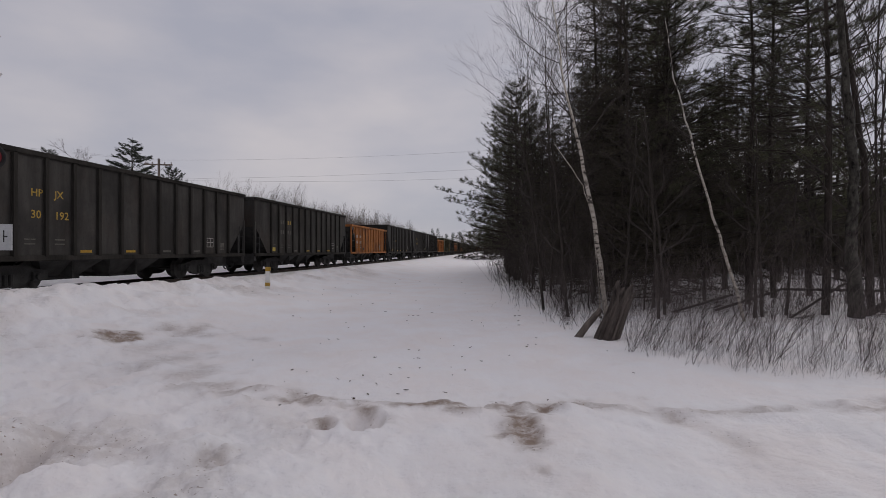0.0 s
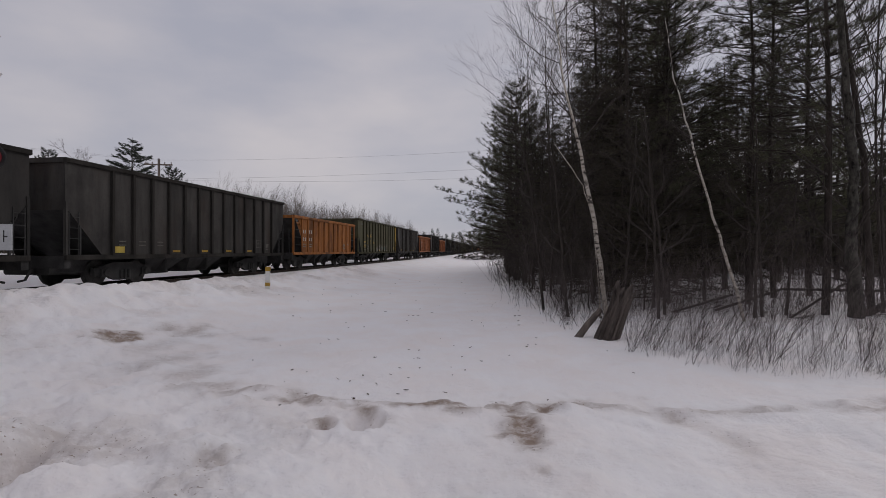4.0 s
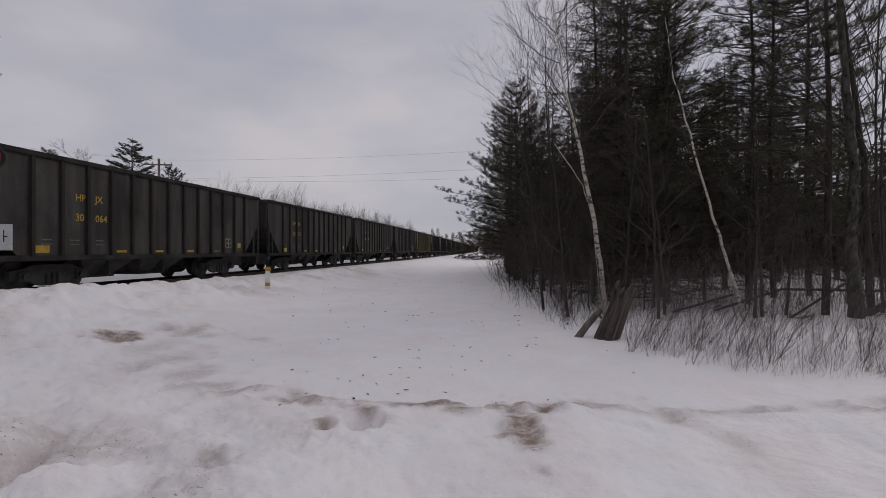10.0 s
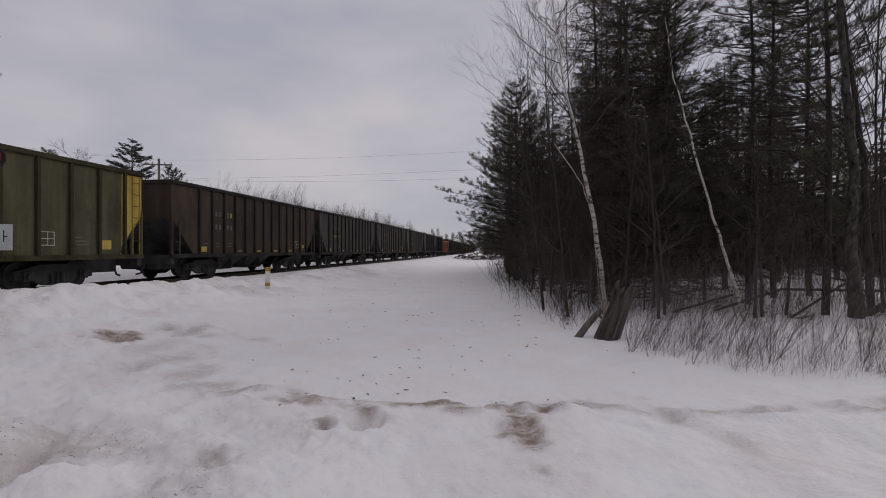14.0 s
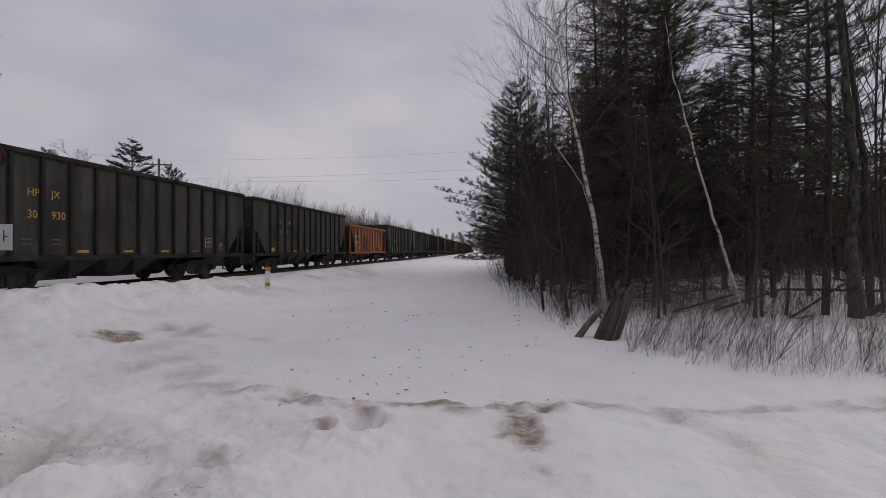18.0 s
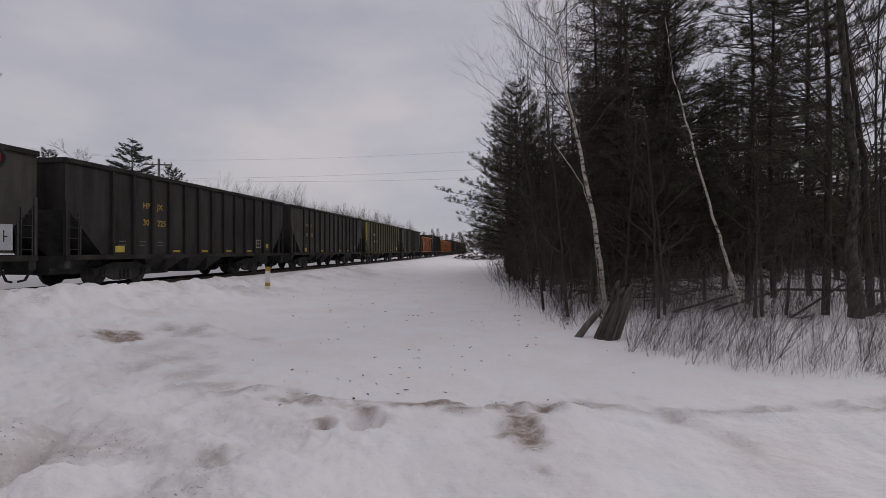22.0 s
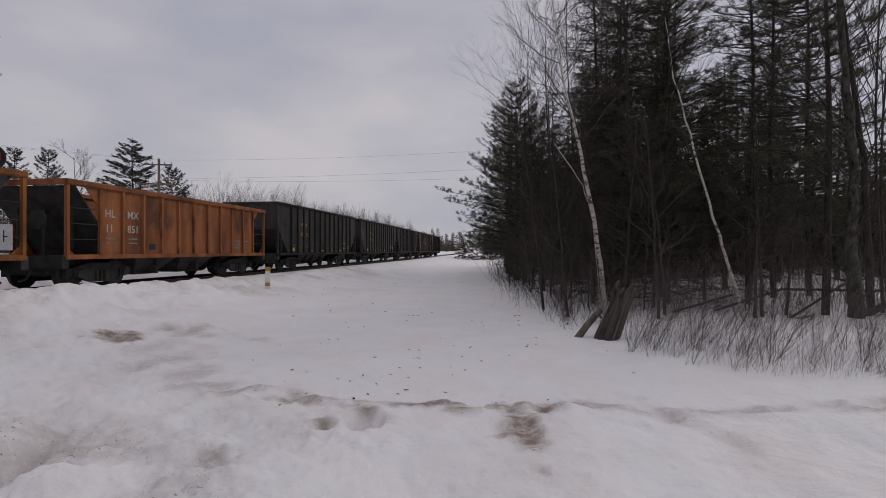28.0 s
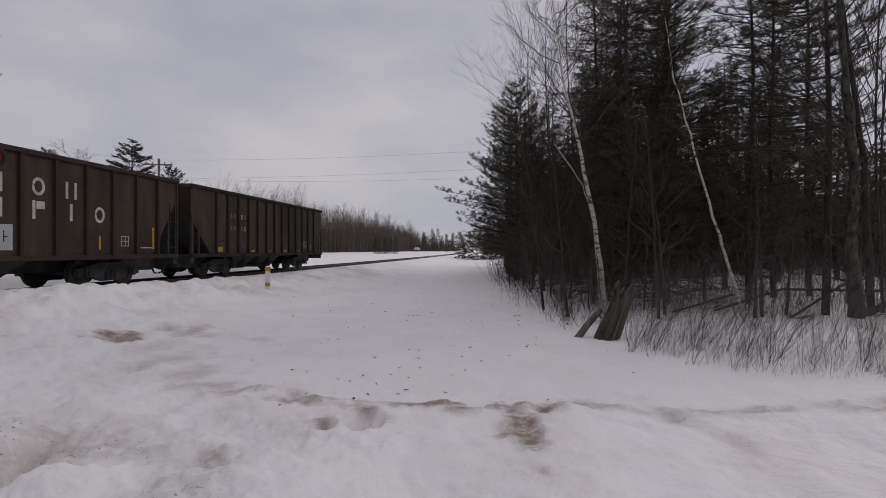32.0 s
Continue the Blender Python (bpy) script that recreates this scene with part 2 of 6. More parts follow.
red = bpy.data.materials.new("glowing_red_lens")
red.use_nodes = True
red.node_tree.nodes["Principled BSDF"].inputs["Base Color"].default_value = (0.07, 0.004, 0.008, 1)
red.node_tree.nodes["Principled BSDF"].inputs["Emission Color"].default_value = (0.8, 0.02, 0.04, 1)
red.node_tree.nodes["Principled BSDF"].inputs["Emission Strength"].default_value = 0.04


# ---------------------------------------------------------------- mesh tools
class Geo:
    """Gathers vertices and faces of one mesh."""

    def __init__(self):
        self.v, self.f = [], []

    def box(self, x0, x1, y0, y1, z0, z1, b=0.0):
        """A box; b cuts its long edges to a small chamfer along x."""
        i = len(self.v)
        if b:
            ring = ((y0 + b, z0), (y1 - b, z0), (y1, z0 + b), (y1, z1 - b), (y1 - b, z1), (y0 + b, z1), (y0, z1 - b), (y0, z0 + b))
            for x in (x0, x1):
                self.v += [(x, y, z) for y, z in ring]
            self.f += [(i + k, i + (k + 1) % 8, i + 8 + (k + 1) % 8, i + 8 + k) for k in range(8)]
            self.f += [tuple(i + k for k in reversed(range(8))), tuple(i + 8 + k for k in range(8))]
        else:
            self.v += [(x, y, z) for x in (x0, x1) for y in (y0, y1) for z in (z0, z1)]
            self.f += [tuple(i + k for k in q) for q in ((0, 1, 3, 2), (4, 6, 7, 5), (0, 4, 5, 1), (2, 3, 7, 6), (0, 2, 6, 4), (1, 5, 7, 3))]
        return self

    def prism(self, outline, y0, y1):
        """An outline in x and z, carried from y0 to y1."""
        i, n = len(self.v), len(outline)
        self.v += [(x, y, z) for y in (y0, y1) for x, z in outline]
        self.f += [tuple(i + k for k in range(n)), tuple(i + n + k for k in reversed(range(n)))]
        self.f += [(i + (k + 1) % n, i + k, i + n + k, i + n + (k + 1) % n) for k in range(n)]
        return self

    def tube(self, pts, radii, n=6, cap=True):
        i = len(self.v)
        pts = [Vector(p) for p in pts]
        for k, p in enumerate(pts):
            d = (pts[min(k + 1, len(pts) - 1)] - pts[max(k - 1, 0)]).normalized()
            a = d.orthogonal().normalized() if abs(d.z) > 0.99 else d.cross(Vector((0, 0, 1))).normalized()
            c = d.cross(a)
            r = radii[k] if hasattr(radii, "__len__") else radii
            for j in range(n):
                w = 2 * math.pi * j / n
                q = p + a * (r * math.cos(w)) + c * (r * math.sin(w))
                self.v.append((q.x, q.y, q.z))
        for k in range(len(pts) - 1):
            for j in range(n):
                self.f.append((i + k * n + j, i + k * n + (j + 1) % n, i + (k + 1) * n + (j + 1) % n, i + (k + 1) * n + j))
        if cap:
            self.f += [tuple(i + j for j in reversed(range(n))), tuple(i + (len(pts) - 1) * n + j for j in range(n))]
        return self

    def disc(self, c, axis, r, h, n=20, bevel=0.0):
        """A short cylinder at c along axis 'x', 'y' or 'z'."""
        a = {"x": Vector((1, 0, 0)), "y": Vector((0, 1, 0)), "z": Vector((0, 0, 1))}[axis]
        c = Vector(c)
        e = min(bevel, h * 0.4)
        pts = [c - a * h / 2, c - a * (h / 2 - e), c + a * (h / 2 - e), c + a * h / 2] if e else [c - a * h / 2, c + a * h / 2]
        return self.tube(pts, [r - e, r, r, r - e] if e else [r, r], n)

    def mesh(self, name, material, smooth=False):
        me = bpy.data.meshes.new(name)
        me.from_pydata(self.v, [], self.f)
        me.materials.append(material)
        if smooth:
            me.shade_smooth()
        me.update()
        return me


def part(name, geo, material, parent, label="", smooth=False):
    ob = new(name, geo.mesh(name, material, smooth))
    ob.parent = parent
    if label:
        ob["label"] = label
    return ob


def lattice(ix, iy, seed):
    h = np.sin(ix * 127.1 + iy * 311.7 + seed * 74.7) * 43758.5453
    return h - np.floor(h)


def vnoise(x, y, seed=0):
    ix, iy = np.floor(x), np.floor(y)
    fx, fy = x - ix, y - iy
    fx, fy = fx * fx * (3 - 2 * fx), fy * fy * (3 - 2 * fy)
    a, b = lattice(ix, iy, seed), lattice(ix + 1, iy, seed)
    c, d = lattice(ix, iy + 1, seed), lattice(ix + 1, iy + 1, seed)
    return (a * (1 - fx) + b * fx) * (1 - fy) + (c * (1 - fx) + d * fx) * fy - 0.5


def fbm(x, y, seed=0, octaves=4):
    s, a = 0, 1
    for k in range(octaves):
        s = s + a * vnoise(x * 2**k + 17.3 * k, y * 2**k - 9.1 * k, seed + k)
        a *= 0.5
    return s


# ---------------------------------------------------------------- the line of the track
TRACK_Y = np.arange(-700.0, 900.5, 0.5)
_slope = np.interp(TRACK_Y, [28.7, 90.7], [0.1379, 0.0956])
TRACK_X = np.concatenate([[0], np.cumsum((_slope[1:] + _slope[:-1]) * 0.25)])
TRACK_X += -14.043 - np.interp(0, TRACK_Y, TRACK_X)
TRACK_S = np.concatenate([[0], np.cumsum(np.hypot(0.5, np.diff(TRACK_X)))])
TRACK_S -= np.interp(0, TRACK_Y, TRACK_S)


def on_track(s):
    return float(np.interp(s, TRACK_S, TRACK_X)), float(np.interp(s, TRACK_S, TRACK_Y))


def aside(x, y):
    """Metres from the middle of the track, positive on the road's side."""
    return (x - np.interp(y, TRACK_Y, TRACK_X)) * 0.9915


# ---------------------------------------------------------------- ground
CREST_X = [-14.98, -10.27, -6.20, -4.28, -2.64, -2.12, -1.60, -1.06, -0.47, 0.26, 0.80, 1.28, 2.25, 3.27, 4.39, 14.98]
CREST_Y = [13.91, 11.66, 9.25, 7.27, 5.79, 5.62, 5.37, 5.11, 5.02, 4.87, 4.87, 5.02, 4.84, 5.04, 5.15, 5.67]
# x, y, half-widths, depth
HOLES = [(-1.09, 4.55, 0.12, 0.2, 0.14), (-0.72, 4.62, 0.17, 0.27, 0.19), (0.72, 4.3, 0.12, 0.26, 0.05), (-5.8, 9.0, 0.28, 0.24, 0.06), (-6.31, 7.70, 0.13, 0.12, 0.08),
         (1.28, 5.05, 0.16, 0.08, 0.06), (2.51, 4.3, 0.12, 0.2, 0.03), (-1.71, 3.69, 0.12, 0.1, 0.025), (-3.16, 3.64, 0.16, 0.3, 0.14), (2.25, 4.85, 0.14, 0.14, 0.02), (-5.56, 10.16, 0.3, 0.08, 0.06), (-3.55, 3.95, 0.28, 0.4, -0.2), (-2.7, 3.35, 0.2, 0.2, -0.08), (-3.4, 4.9, 0.35, 0.3, -0.08), (-2.0, 3.9, 0.3, 0.25, -0.05), (1.75, 4.6, 0.25, 0.12, -0.05), (1.25, 4.95, 0.2, 0.1, -0.06), (3.3, 4.95, 0.3, 0.12, -0.05), (0.25, 4.85, 0.16, 0.09, -0.05)]
# x, y, half-widths, strength: dirty patches, plus shade painted into the holes
STAINS_AND_SHADE = [(-5.8, 9.05, 0.25, 0.36, 2.2), (0.72, 4.42, 0.14, 0.46, 1.5), (1.02, 4.95, 0.16, 0.1, 1.2), (2.25, 4.95, 0.16, 0.32, 0.5), (-1.12, 4.72, 0.1, 0.1, 0.9), (-0.74, 4.92, 0.16, 0.07, 0.9), (-1.1, 4.55, 0.12, 0.18, 0.4), (-0.72, 4.66, 0.16, 0.2, 0.4), (0.17, 4.88, 0.14, 0.1, 1.0), (1.33, 5.2, 0.15, 0.22, 0.8),
          (2.25, 4.84, 0.18, 0.13, 0.6), (-4.28, 7.17, 0.4, 0.5, 0.4), (-6.31, 7.70, 0.15, 0.13, 0.6), (3.26, 5.04, 0.2, 0.06, 0.9), (-1.71, 3.72, 0.12, 0.22, 0.6), (2.51, 4.3, 0.16, 0.36, 0.28),
          (-9.95, 11.34, 0.6, 0.4, 0.6), (-5.56, 10.16, 0.3, 0.3, 0.6), (-4.60, 9.74, 0.3, 0.2, 0.4), (4.39, 5.13, 0.3, 0.07, 0.6), (-3.10, 3.64, 0.2, 0.35, 0.7), (0.71, 4.94, 0.25, 0.1, 0.6), (-8.45, 14.55, 0.3, 0.3, 0.5),
          (-7.17, 16.69, 0.5, 0.4, 0.5), (-1.35, 5.4, 0.4, 0.07, 0.8), (-0.6, 5.2, 0.45, 0.06, 0.9), (0.12, 5.06, 0.35, 0.06, 1.0), (-2.35, 5.72, 0.35, 0.14, 0.6), (-1.60, 5.38, 0.3, 0.1, 0.9), (-4.95, 8.7, 0.35, 0.8, 0.3), (-4.1, 7.6, 0.35, 0.7, 0.38), (-3.35, 6.6, 0.35, 0.5, 0.45), (-2.75, 5.95, 0.35, 0.3, 0.5),
          (-5.0, 10.0, 0.25, 0.4, 0.6), (-3.6, 9.6, 0.3, 0.15, 0.35), (-0.2, 5.02, 0.5, 0.06, 1.1), (0.55, 4.97, 0.3, 0.07, 0.8)]


def ground(x, y):
    """Height of the snow, and its stains with the holes' painted shade."""
    d = aside(x, y)
    z = np.interp(d, [-200, -60, -20, -7, -4, -2.1, 2.1, 3.5, 5.5, 8.2], [1.6, 1.45, 1.05, 0.95, 0.74, 0.37, 0.37, 0.58, 0.24, 0.0])
    rough = 0.05 + 0.95 * np.clip((np.abs(d) - 2.2) / 2, 0, 1)
    z = z + rough * 0.10 * fbm(x * 0.22, y * 0.22, 3, 3) + rough * 0.07 * fbm(x * 0.9, y * 0.9, 5, 4)
    left = 1 / (1 + np.exp(np.clip((y - 13.9) / 0.7, -50, 50)))
    z = z + left * (0.215 + 0.1 * fbm(x * 0.9, y * 0.9, 8, 4)) * np.exp(-(((d - 3.6) / 1.2) ** 2)) * (y > -30)
    z = z + np.clip((y - 0.5) / 2, 0, 1) * np.clip((16 - y) / 8, 0, 1) * rough * (0.03 * fbm(x * 4.3, y * 4.3, 71, 4) + 0.05 * np.clip(fbm(x * 1.6, y * 1.6, 73, 3), 0, 1))
    z = z + (0.3 + 0.14 * fbm(x * 1.4, y * 1.4, 91, 4)) * np.exp(-(((d - 1.95) / 0.42) ** 2)) * (d > 1.25) * (y > -30) / (1 + np.exp(np.clip((y - 15.4) / 0.5, -50, 50)))
    bank = np.exp(-(((d - 4.2) / 1.9) ** 2)) * np.clip((y + 5) / 5, 0, 1) * np.clip((40 - y) / 12, 0, 1)
    z = z + bank * (0.2 * fbm(x * 1.1, y * 1.1, 51, 3) + 0.16 * fbm(x * 3.1, y * 3.1, 52, 5)) * np.clip((d - 2.3) / 0.8, 0, 1)
    crest = np.interp(x, CREST_X, CREST_Y)
    side = (y - crest + 0.12 * fbm(x * 1.3, y * 0.2, 11, 4)) * np.where(x < -1.5, 0.72, 0.97)
    near = np.clip((y - 0.3) / 1.6, 0, 1) * np.clip((45 - np.abs(x)) / 10, 0, 1)
    front = 1 / (1 + np.exp(np.clip(side / 0.12, -50, 50)))
    z = z + near * (0.05 / (1 + np.exp(np.clip(side / np.interp(x, [-5, -2], [0.7, 0.12]), -50, 50))) * np.clip((9 - y) / 4, 0.3, 1) + np.interp(x, [-4.5, -2.2, 0.9, 1.7], [0.01, 0.02, 0.034, 0.022]) * np.exp(-(((side - 0.15) / 0.2) ** 2)) * np.clip(0.4 + 5.0 * fbm(x * 2.8, y * 2.8, 14, 4), -0.3, 3))
    z = z + near * front * (0.12 * fbm(x * 0.9, y * 0.9, 21, 4) + (0.085 * fbm(x * 3.6, y * 3.6, 22, 4) + 0.055 * fbm(x * 9, y * 9, 23, 4)) * np.clip((0.5 - x) / 2, 0.25, 1))
    dirt_and_shade = near * (np.interp(x, [-4.5, -2.4, -1.2, 0.9, 1.7], [0.06, 0.4, 0.7, 0.75, 0.5]) * np.exp(-(((side - 0.17) / 0.13) ** 2)) * np.clip(0.55 + 2.2 * fbm(x * 2.0, y * 2.0, 31, 4), 0, 1))
    dirt_and_shade = dirt_and_shade + near * front * np.clip(0.17 + 1.1 * fbm(x * 1.3, y * 1.3, 35, 5), 0, 1) * np.clip((5.8 - y) / 2.2, 0, 1) * np.clip((-0.6 - x) / 1.8, 0.14, 0.9)
    dirt_and_shade = dirt_and_shade + near * 0.25 * np.clip(fbm(x * 0.5, y * 0.5, 38, 4) - 0.1, 0, 1) * np.clip((d - 2) / 2, 0, 1) * np.clip((-0.5 - x) / 3, 0, 1)
    dirt_and_shade = dirt_and_shade + bank * np.clip(0.08 + 0.9 * fbm(x * 0.8 + 0.5 * y, y * 0.8, 61, 5), 0, 0.6)
    for hx, hy, rx, ry, depth in HOLES:
        z = z - depth * np.exp(-((((x - hx) / rx) ** 2 + ((y - hy) / ry) ** 2) ** (4 if depth > 0.1 else 2.2)))
    wob = np.clip(1.7 * fbm(x * 4.5, y * 4.5, 44, 4), -0.7, 3)
    for sx, sy, rx, ry, a in STAINS_AND_SHADE:
        dirt_and_shade = np.maximum(dirt_and_shade, a * np.exp(-((((x - sx) / rx) ** 2 + ((y - sy) / ry) ** 2) * (1 + wob))))
    return z, np.clip(dirt_and_shade, 0, 1)


def height(x, y):
    return float(ground(np.array([float(x)]), np.array([float(y)]))[0][0])


def build_ground():
    ang = np.concatenate([np.arange(-50, 50, 0.26), np.arange(50, 310, 1.3)])
    ang = np.radians(90 - ang)
    radii = [0.4]
    while radii[-1] < 3500:
        r = radii[-1]
        radii.append(r * (1.05 if r < 2.5 else 1.0065 if 4 < r < 5.6 else 1.012 if r < 20 else 1.03 if r < 200 else 1.1))
    radii = np.array(radii)
    r, a = np.meshgrid(radii, ang, indexing="ij")
    x, y = r * np.cos(a), r * np.sin(a)
    z, dirt_and_shade = ground(x, y)
    n = len(ang)
    verts = np.stack([x.ravel(), y.ravel(), z.ravel()], 1)
    i, j = np.meshgrid(np.arange(len(radii) - 1), np.arange(n), indexing="ij")
    k = (j + 1) % n
    quads = np.stack([i * n + j, i * n + k, (i + 1) * n + k, (i + 1) * n + j], -1).reshape(-1, 4)
    quads = quads[:, ::-1]
    me = bpy.data.meshes.new("ground")
    me.from_pydata(np.vstack([verts, [[0, 0, z[0].mean()]]]).tolist(), [], quads.tolist() + [[j, (j + 1) % n, len(verts)] for j in range(n)])
    at = me.attributes.new("dirt_and_shade", "FLOAT", "POINT")
    at.data.foreach_set("value", np.append(dirt_and_shade.ravel(), 0).astype(np.float32))
    me.materials.append(SNOW)
    me.shade_smooth()
    tagged(new("ground", me), "old trodden snow field with dirty ploughed bank", "snow", kind="structure")


build_ground()


def build_track():
    track = tagged(new("railway_track"), "rusty rails half buried in packed snow", "railway track", kind="structure")
    ys = [*np.arange(-600, -40, 20), *np.arange(-40, 130, 3.0), *np.arange(130, 800, 20)]
    shape = ((-0.07, -0.17), (0.07, -0.17), (0.07, -0.155), (0.012, -0.13), (0.012, -0.045), (0.036, -0.035), (0.036, -0.004), (0.03, 0), (-0.03, 0),
             (-0.036, -0.004), (-0.036, -0.035), (-0.012, -0.045), (-0.012, -0.13), (-0.07, -0.155))
    for off in (-0.755, 0.755):
        g, top = Geo(), Geo()
        for k, y in enumerate(ys):
            x = float(np.interp(y, TRACK_Y, TRACK_X)) + off
            i = len(g.v)
            g.v += [(x + a, y, RAIL_Z + b) for a, b in shape]
            top.v += [(x - 0.026, y, RAIL_Z + 0.002), (x + 0.026, y, RAIL_Z + 0.002), (x + 0.026, y, RAIL_Z - 0.002), (x - 0.026, y, RAIL_Z - 0.002)]
            if k:
                n = len(shape)
                g.f += [(i - n + j, i - n + (j + 1) % n, i + (j + 1) % n, i + j) for j in range(n)]
                top.f += [(4 * k - 4 + j, 4 * k - 4 + (j + 1) % 4, 4 * k + (j + 1) % 4, 4 * k + j) for j in range(4)]
        rail = part("rail", g, RUST, track)
        part("rail_head", top, RAIL_TOP, rail, "wheel-polished running surface")


build_track()


# ---------------------------------------------------------------- the train
WHEEL_R = 0.42
TRUCK_AXLE = 0.87


def lettering(text, size):
    cu = bpy.data.curves.new("lettering", "FONT")
    cu.body, cu.size, cu.resolution_u, cu.fill_mode = text, size, 2, "FRONT"
    cu.offset = size * 0.012
    ob = bpy.data.objects.new("lettering", cu)
    scene.collection.objects.link(ob)
    bpy.context.view_layer.update()
    me = bpy.data.meshes.new_from_object(ob.evaluated_get(bpy.context.evaluated_depsgraph_get()))
    bpy.data.objects.remove(ob)
    bpy.data.curves.remove(cu)
    return me


LETTER_CACHE = {}


def letter(car, text, x, z, size, material, y):
    """Painted characters on the side of a car that faces the road."""
    key = (text, size, material.name)
    if key not in LETTER_CACHE:
        me = lettering(text, size)
        me.materials.clear()
        me.materials.append(material)
        LETTER_CACHE[key] = me
    ob = new("lettering", LETTER_CACHE[key])
    ob.parent = car
    ob.matrix_basis = pose(x, y, z, 90, 0, 0)
    return ob


def wheelset_mesh():
    g = Geo()
    g.tube([(0, -0.95, 0), (0, 0.95, 0)], 0.075, 8)
    for s in (-1, 1):
        y = 0.755 * s
        g.tube([(0, y - 0.065 * s, 0), (0, y - 0.04 * s, 0), (0, y - 0.035 * s, 0), (0, y + 0.07 * s, 0)], [WHEEL_R + 0.025, WHEEL_R + 0.025, WHEEL_R, WHEEL_R - 0.004], 28)
        g.disc((0, y + 0.06 * s, 0), "y", 0.13, 0.1, 12)
        for k in range(5):
            a = 2 * math.pi * k / 5
            g.disc((0.24 * math.cos(a), y + 0.075 * s, 0.24 * math.sin(a)), "y", 0.05, 0.02, 8)
    return g.mesh("wheelset", WHEEL)


WHEELSET = wheelset_mesh()


def frame_mesh():
    g = Geo()
    out = [(-1.22, 0.34), (-1.22, 0.58), (-0.95, 0.62), (-0.5, 0.74), (0.5, 0.74), (0.95, 0.62), (1.22, 0.58), (1.22, 0.34), (0.72, 0.34), (0.52, 0.22), (0.3, 0.16),
           (-0.3, 0.16), (-0.52, 0.22), (-0.72, 0.34)]
    g.prism(out, -0.07, 0.07)
    for k in (-0.16, 0, 0.16):
        g.tube([(k, -0.09, 0.22), (k, -0.09, 0.5)], 0.06, 8)
    for s in (-1, 1):
        g.box(TRUCK_AXLE * s - 0.14, TRUCK_AXLE * s + 0.14, -0.14, 0.09, 0.3, 0.56, 0.03)
        g.disc((TRUCK_AXLE * s, -0.17, WHEEL_R), "y", 0.09, 0.08, 10)
    return g.mesh("side_frame", UNDER)


FRAME = frame_mesh()
BOLSTER = Geo().box(-0.2, 0.2, -1.0, 1.0, 0.38, 0.62, 0.05).mesh("bolster", UNDER)
COUPLER = Geo().box(0, 0.5, -0.09, 0.09, 0.72, 0.92, 0.03).box(0.42, 0.62, -0.15, 0.15, 0.68, 0.96, 0.04).mesh("coupler", UNDER)
RUNG = Geo().tube([(0, -0.15, 0), (0, 0.15, 0)], 0.009, 5).mesh("rung", UNDER)


def shared(name, me, parent, m=None):
    ob = new(name, me)
    ob.parent = parent
    if m:
        ob.matrix_basis = m
    return ob


def add_trucks(car, centre):
    for s in (-1, 1):
        truck = shared("truck", BOLSTER, car, pose(s * centre, 0, 0))
        for side in (-1, 1):
            shared("side_frame", FRAME, truck, pose(0, side * 1.02, 0, 0, 0, 0 if side < 0 else 180))
        shared("wheelset", WHEELSET, truck, pose(-TRUCK_AXLE, 0, WHEEL_R))
        shared("wheelset", WHEELSET, truck, pose(TRUCK_AXLE, 0, WHEEL_R))


def add_couplers(car, half):
    shared("coupler", COUPLER, car, pose(half - 0.13, 0, 0))
    shared("coupler", COUPLER, car, pose(-half + 0.13, 0, 0, 0, 0, 180))


def add_ladder(car, x, y, z0, z1, n, paint, name="ladder"):
    """Two stiles with rungs on the side of a car."""
    w = 0.15
    g = Geo()
    for k in (-w, w):
        g.box(x + k - 0.01, x + k + 0.01, y - 0.02, y + 0.005, z0, z1)
    lad = part(name, g, paint, car)
    for k in range(n):
        shared("rung", RUNG, lad, pose(x, y - 0.03, z0 + (k + 0.5) * (z1 - z0) / n, 0, 0, 90))


def side_outline(half, top, sill, cut_x, cut_z):
    return [(-half, top), (-half, sill + cut_z), (-half + cut_x, sill), (half - cut_x, sill), (half, sill + cut_z), (half, top)]


def hopper_geo(x0, x1, y, top, low, inset):
    """One chute that narrows downwards."""
    g = Geo()
    yb = y * 0.55
    a, b = x0 + inset, x1 - inset
    g.v = [(x0, -y, top), (x1, -y, top), (x1, y, top), (x0, y, top), (a, -yb, low), (b, -yb, low), (b, yb, low), (a, yb, low)]
    g.f = [(3, 2, 1, 0), (4, 5, 6, 7), (0, 1, 5, 4), (1, 2, 6, 5), (2, 3, 7, 6), (3, 0, 4, 7)]
    g.box(a - 0.06, b + 0.06, -yb - 0.08, yb + 0.08, low - 0.05, low + 0.03)
    xm = (a + b) / 2
    g.box(xm - 0.04, xm + 0.04, -y * 0.95, -yb * 0.9, low, top - 0.05)
    return g


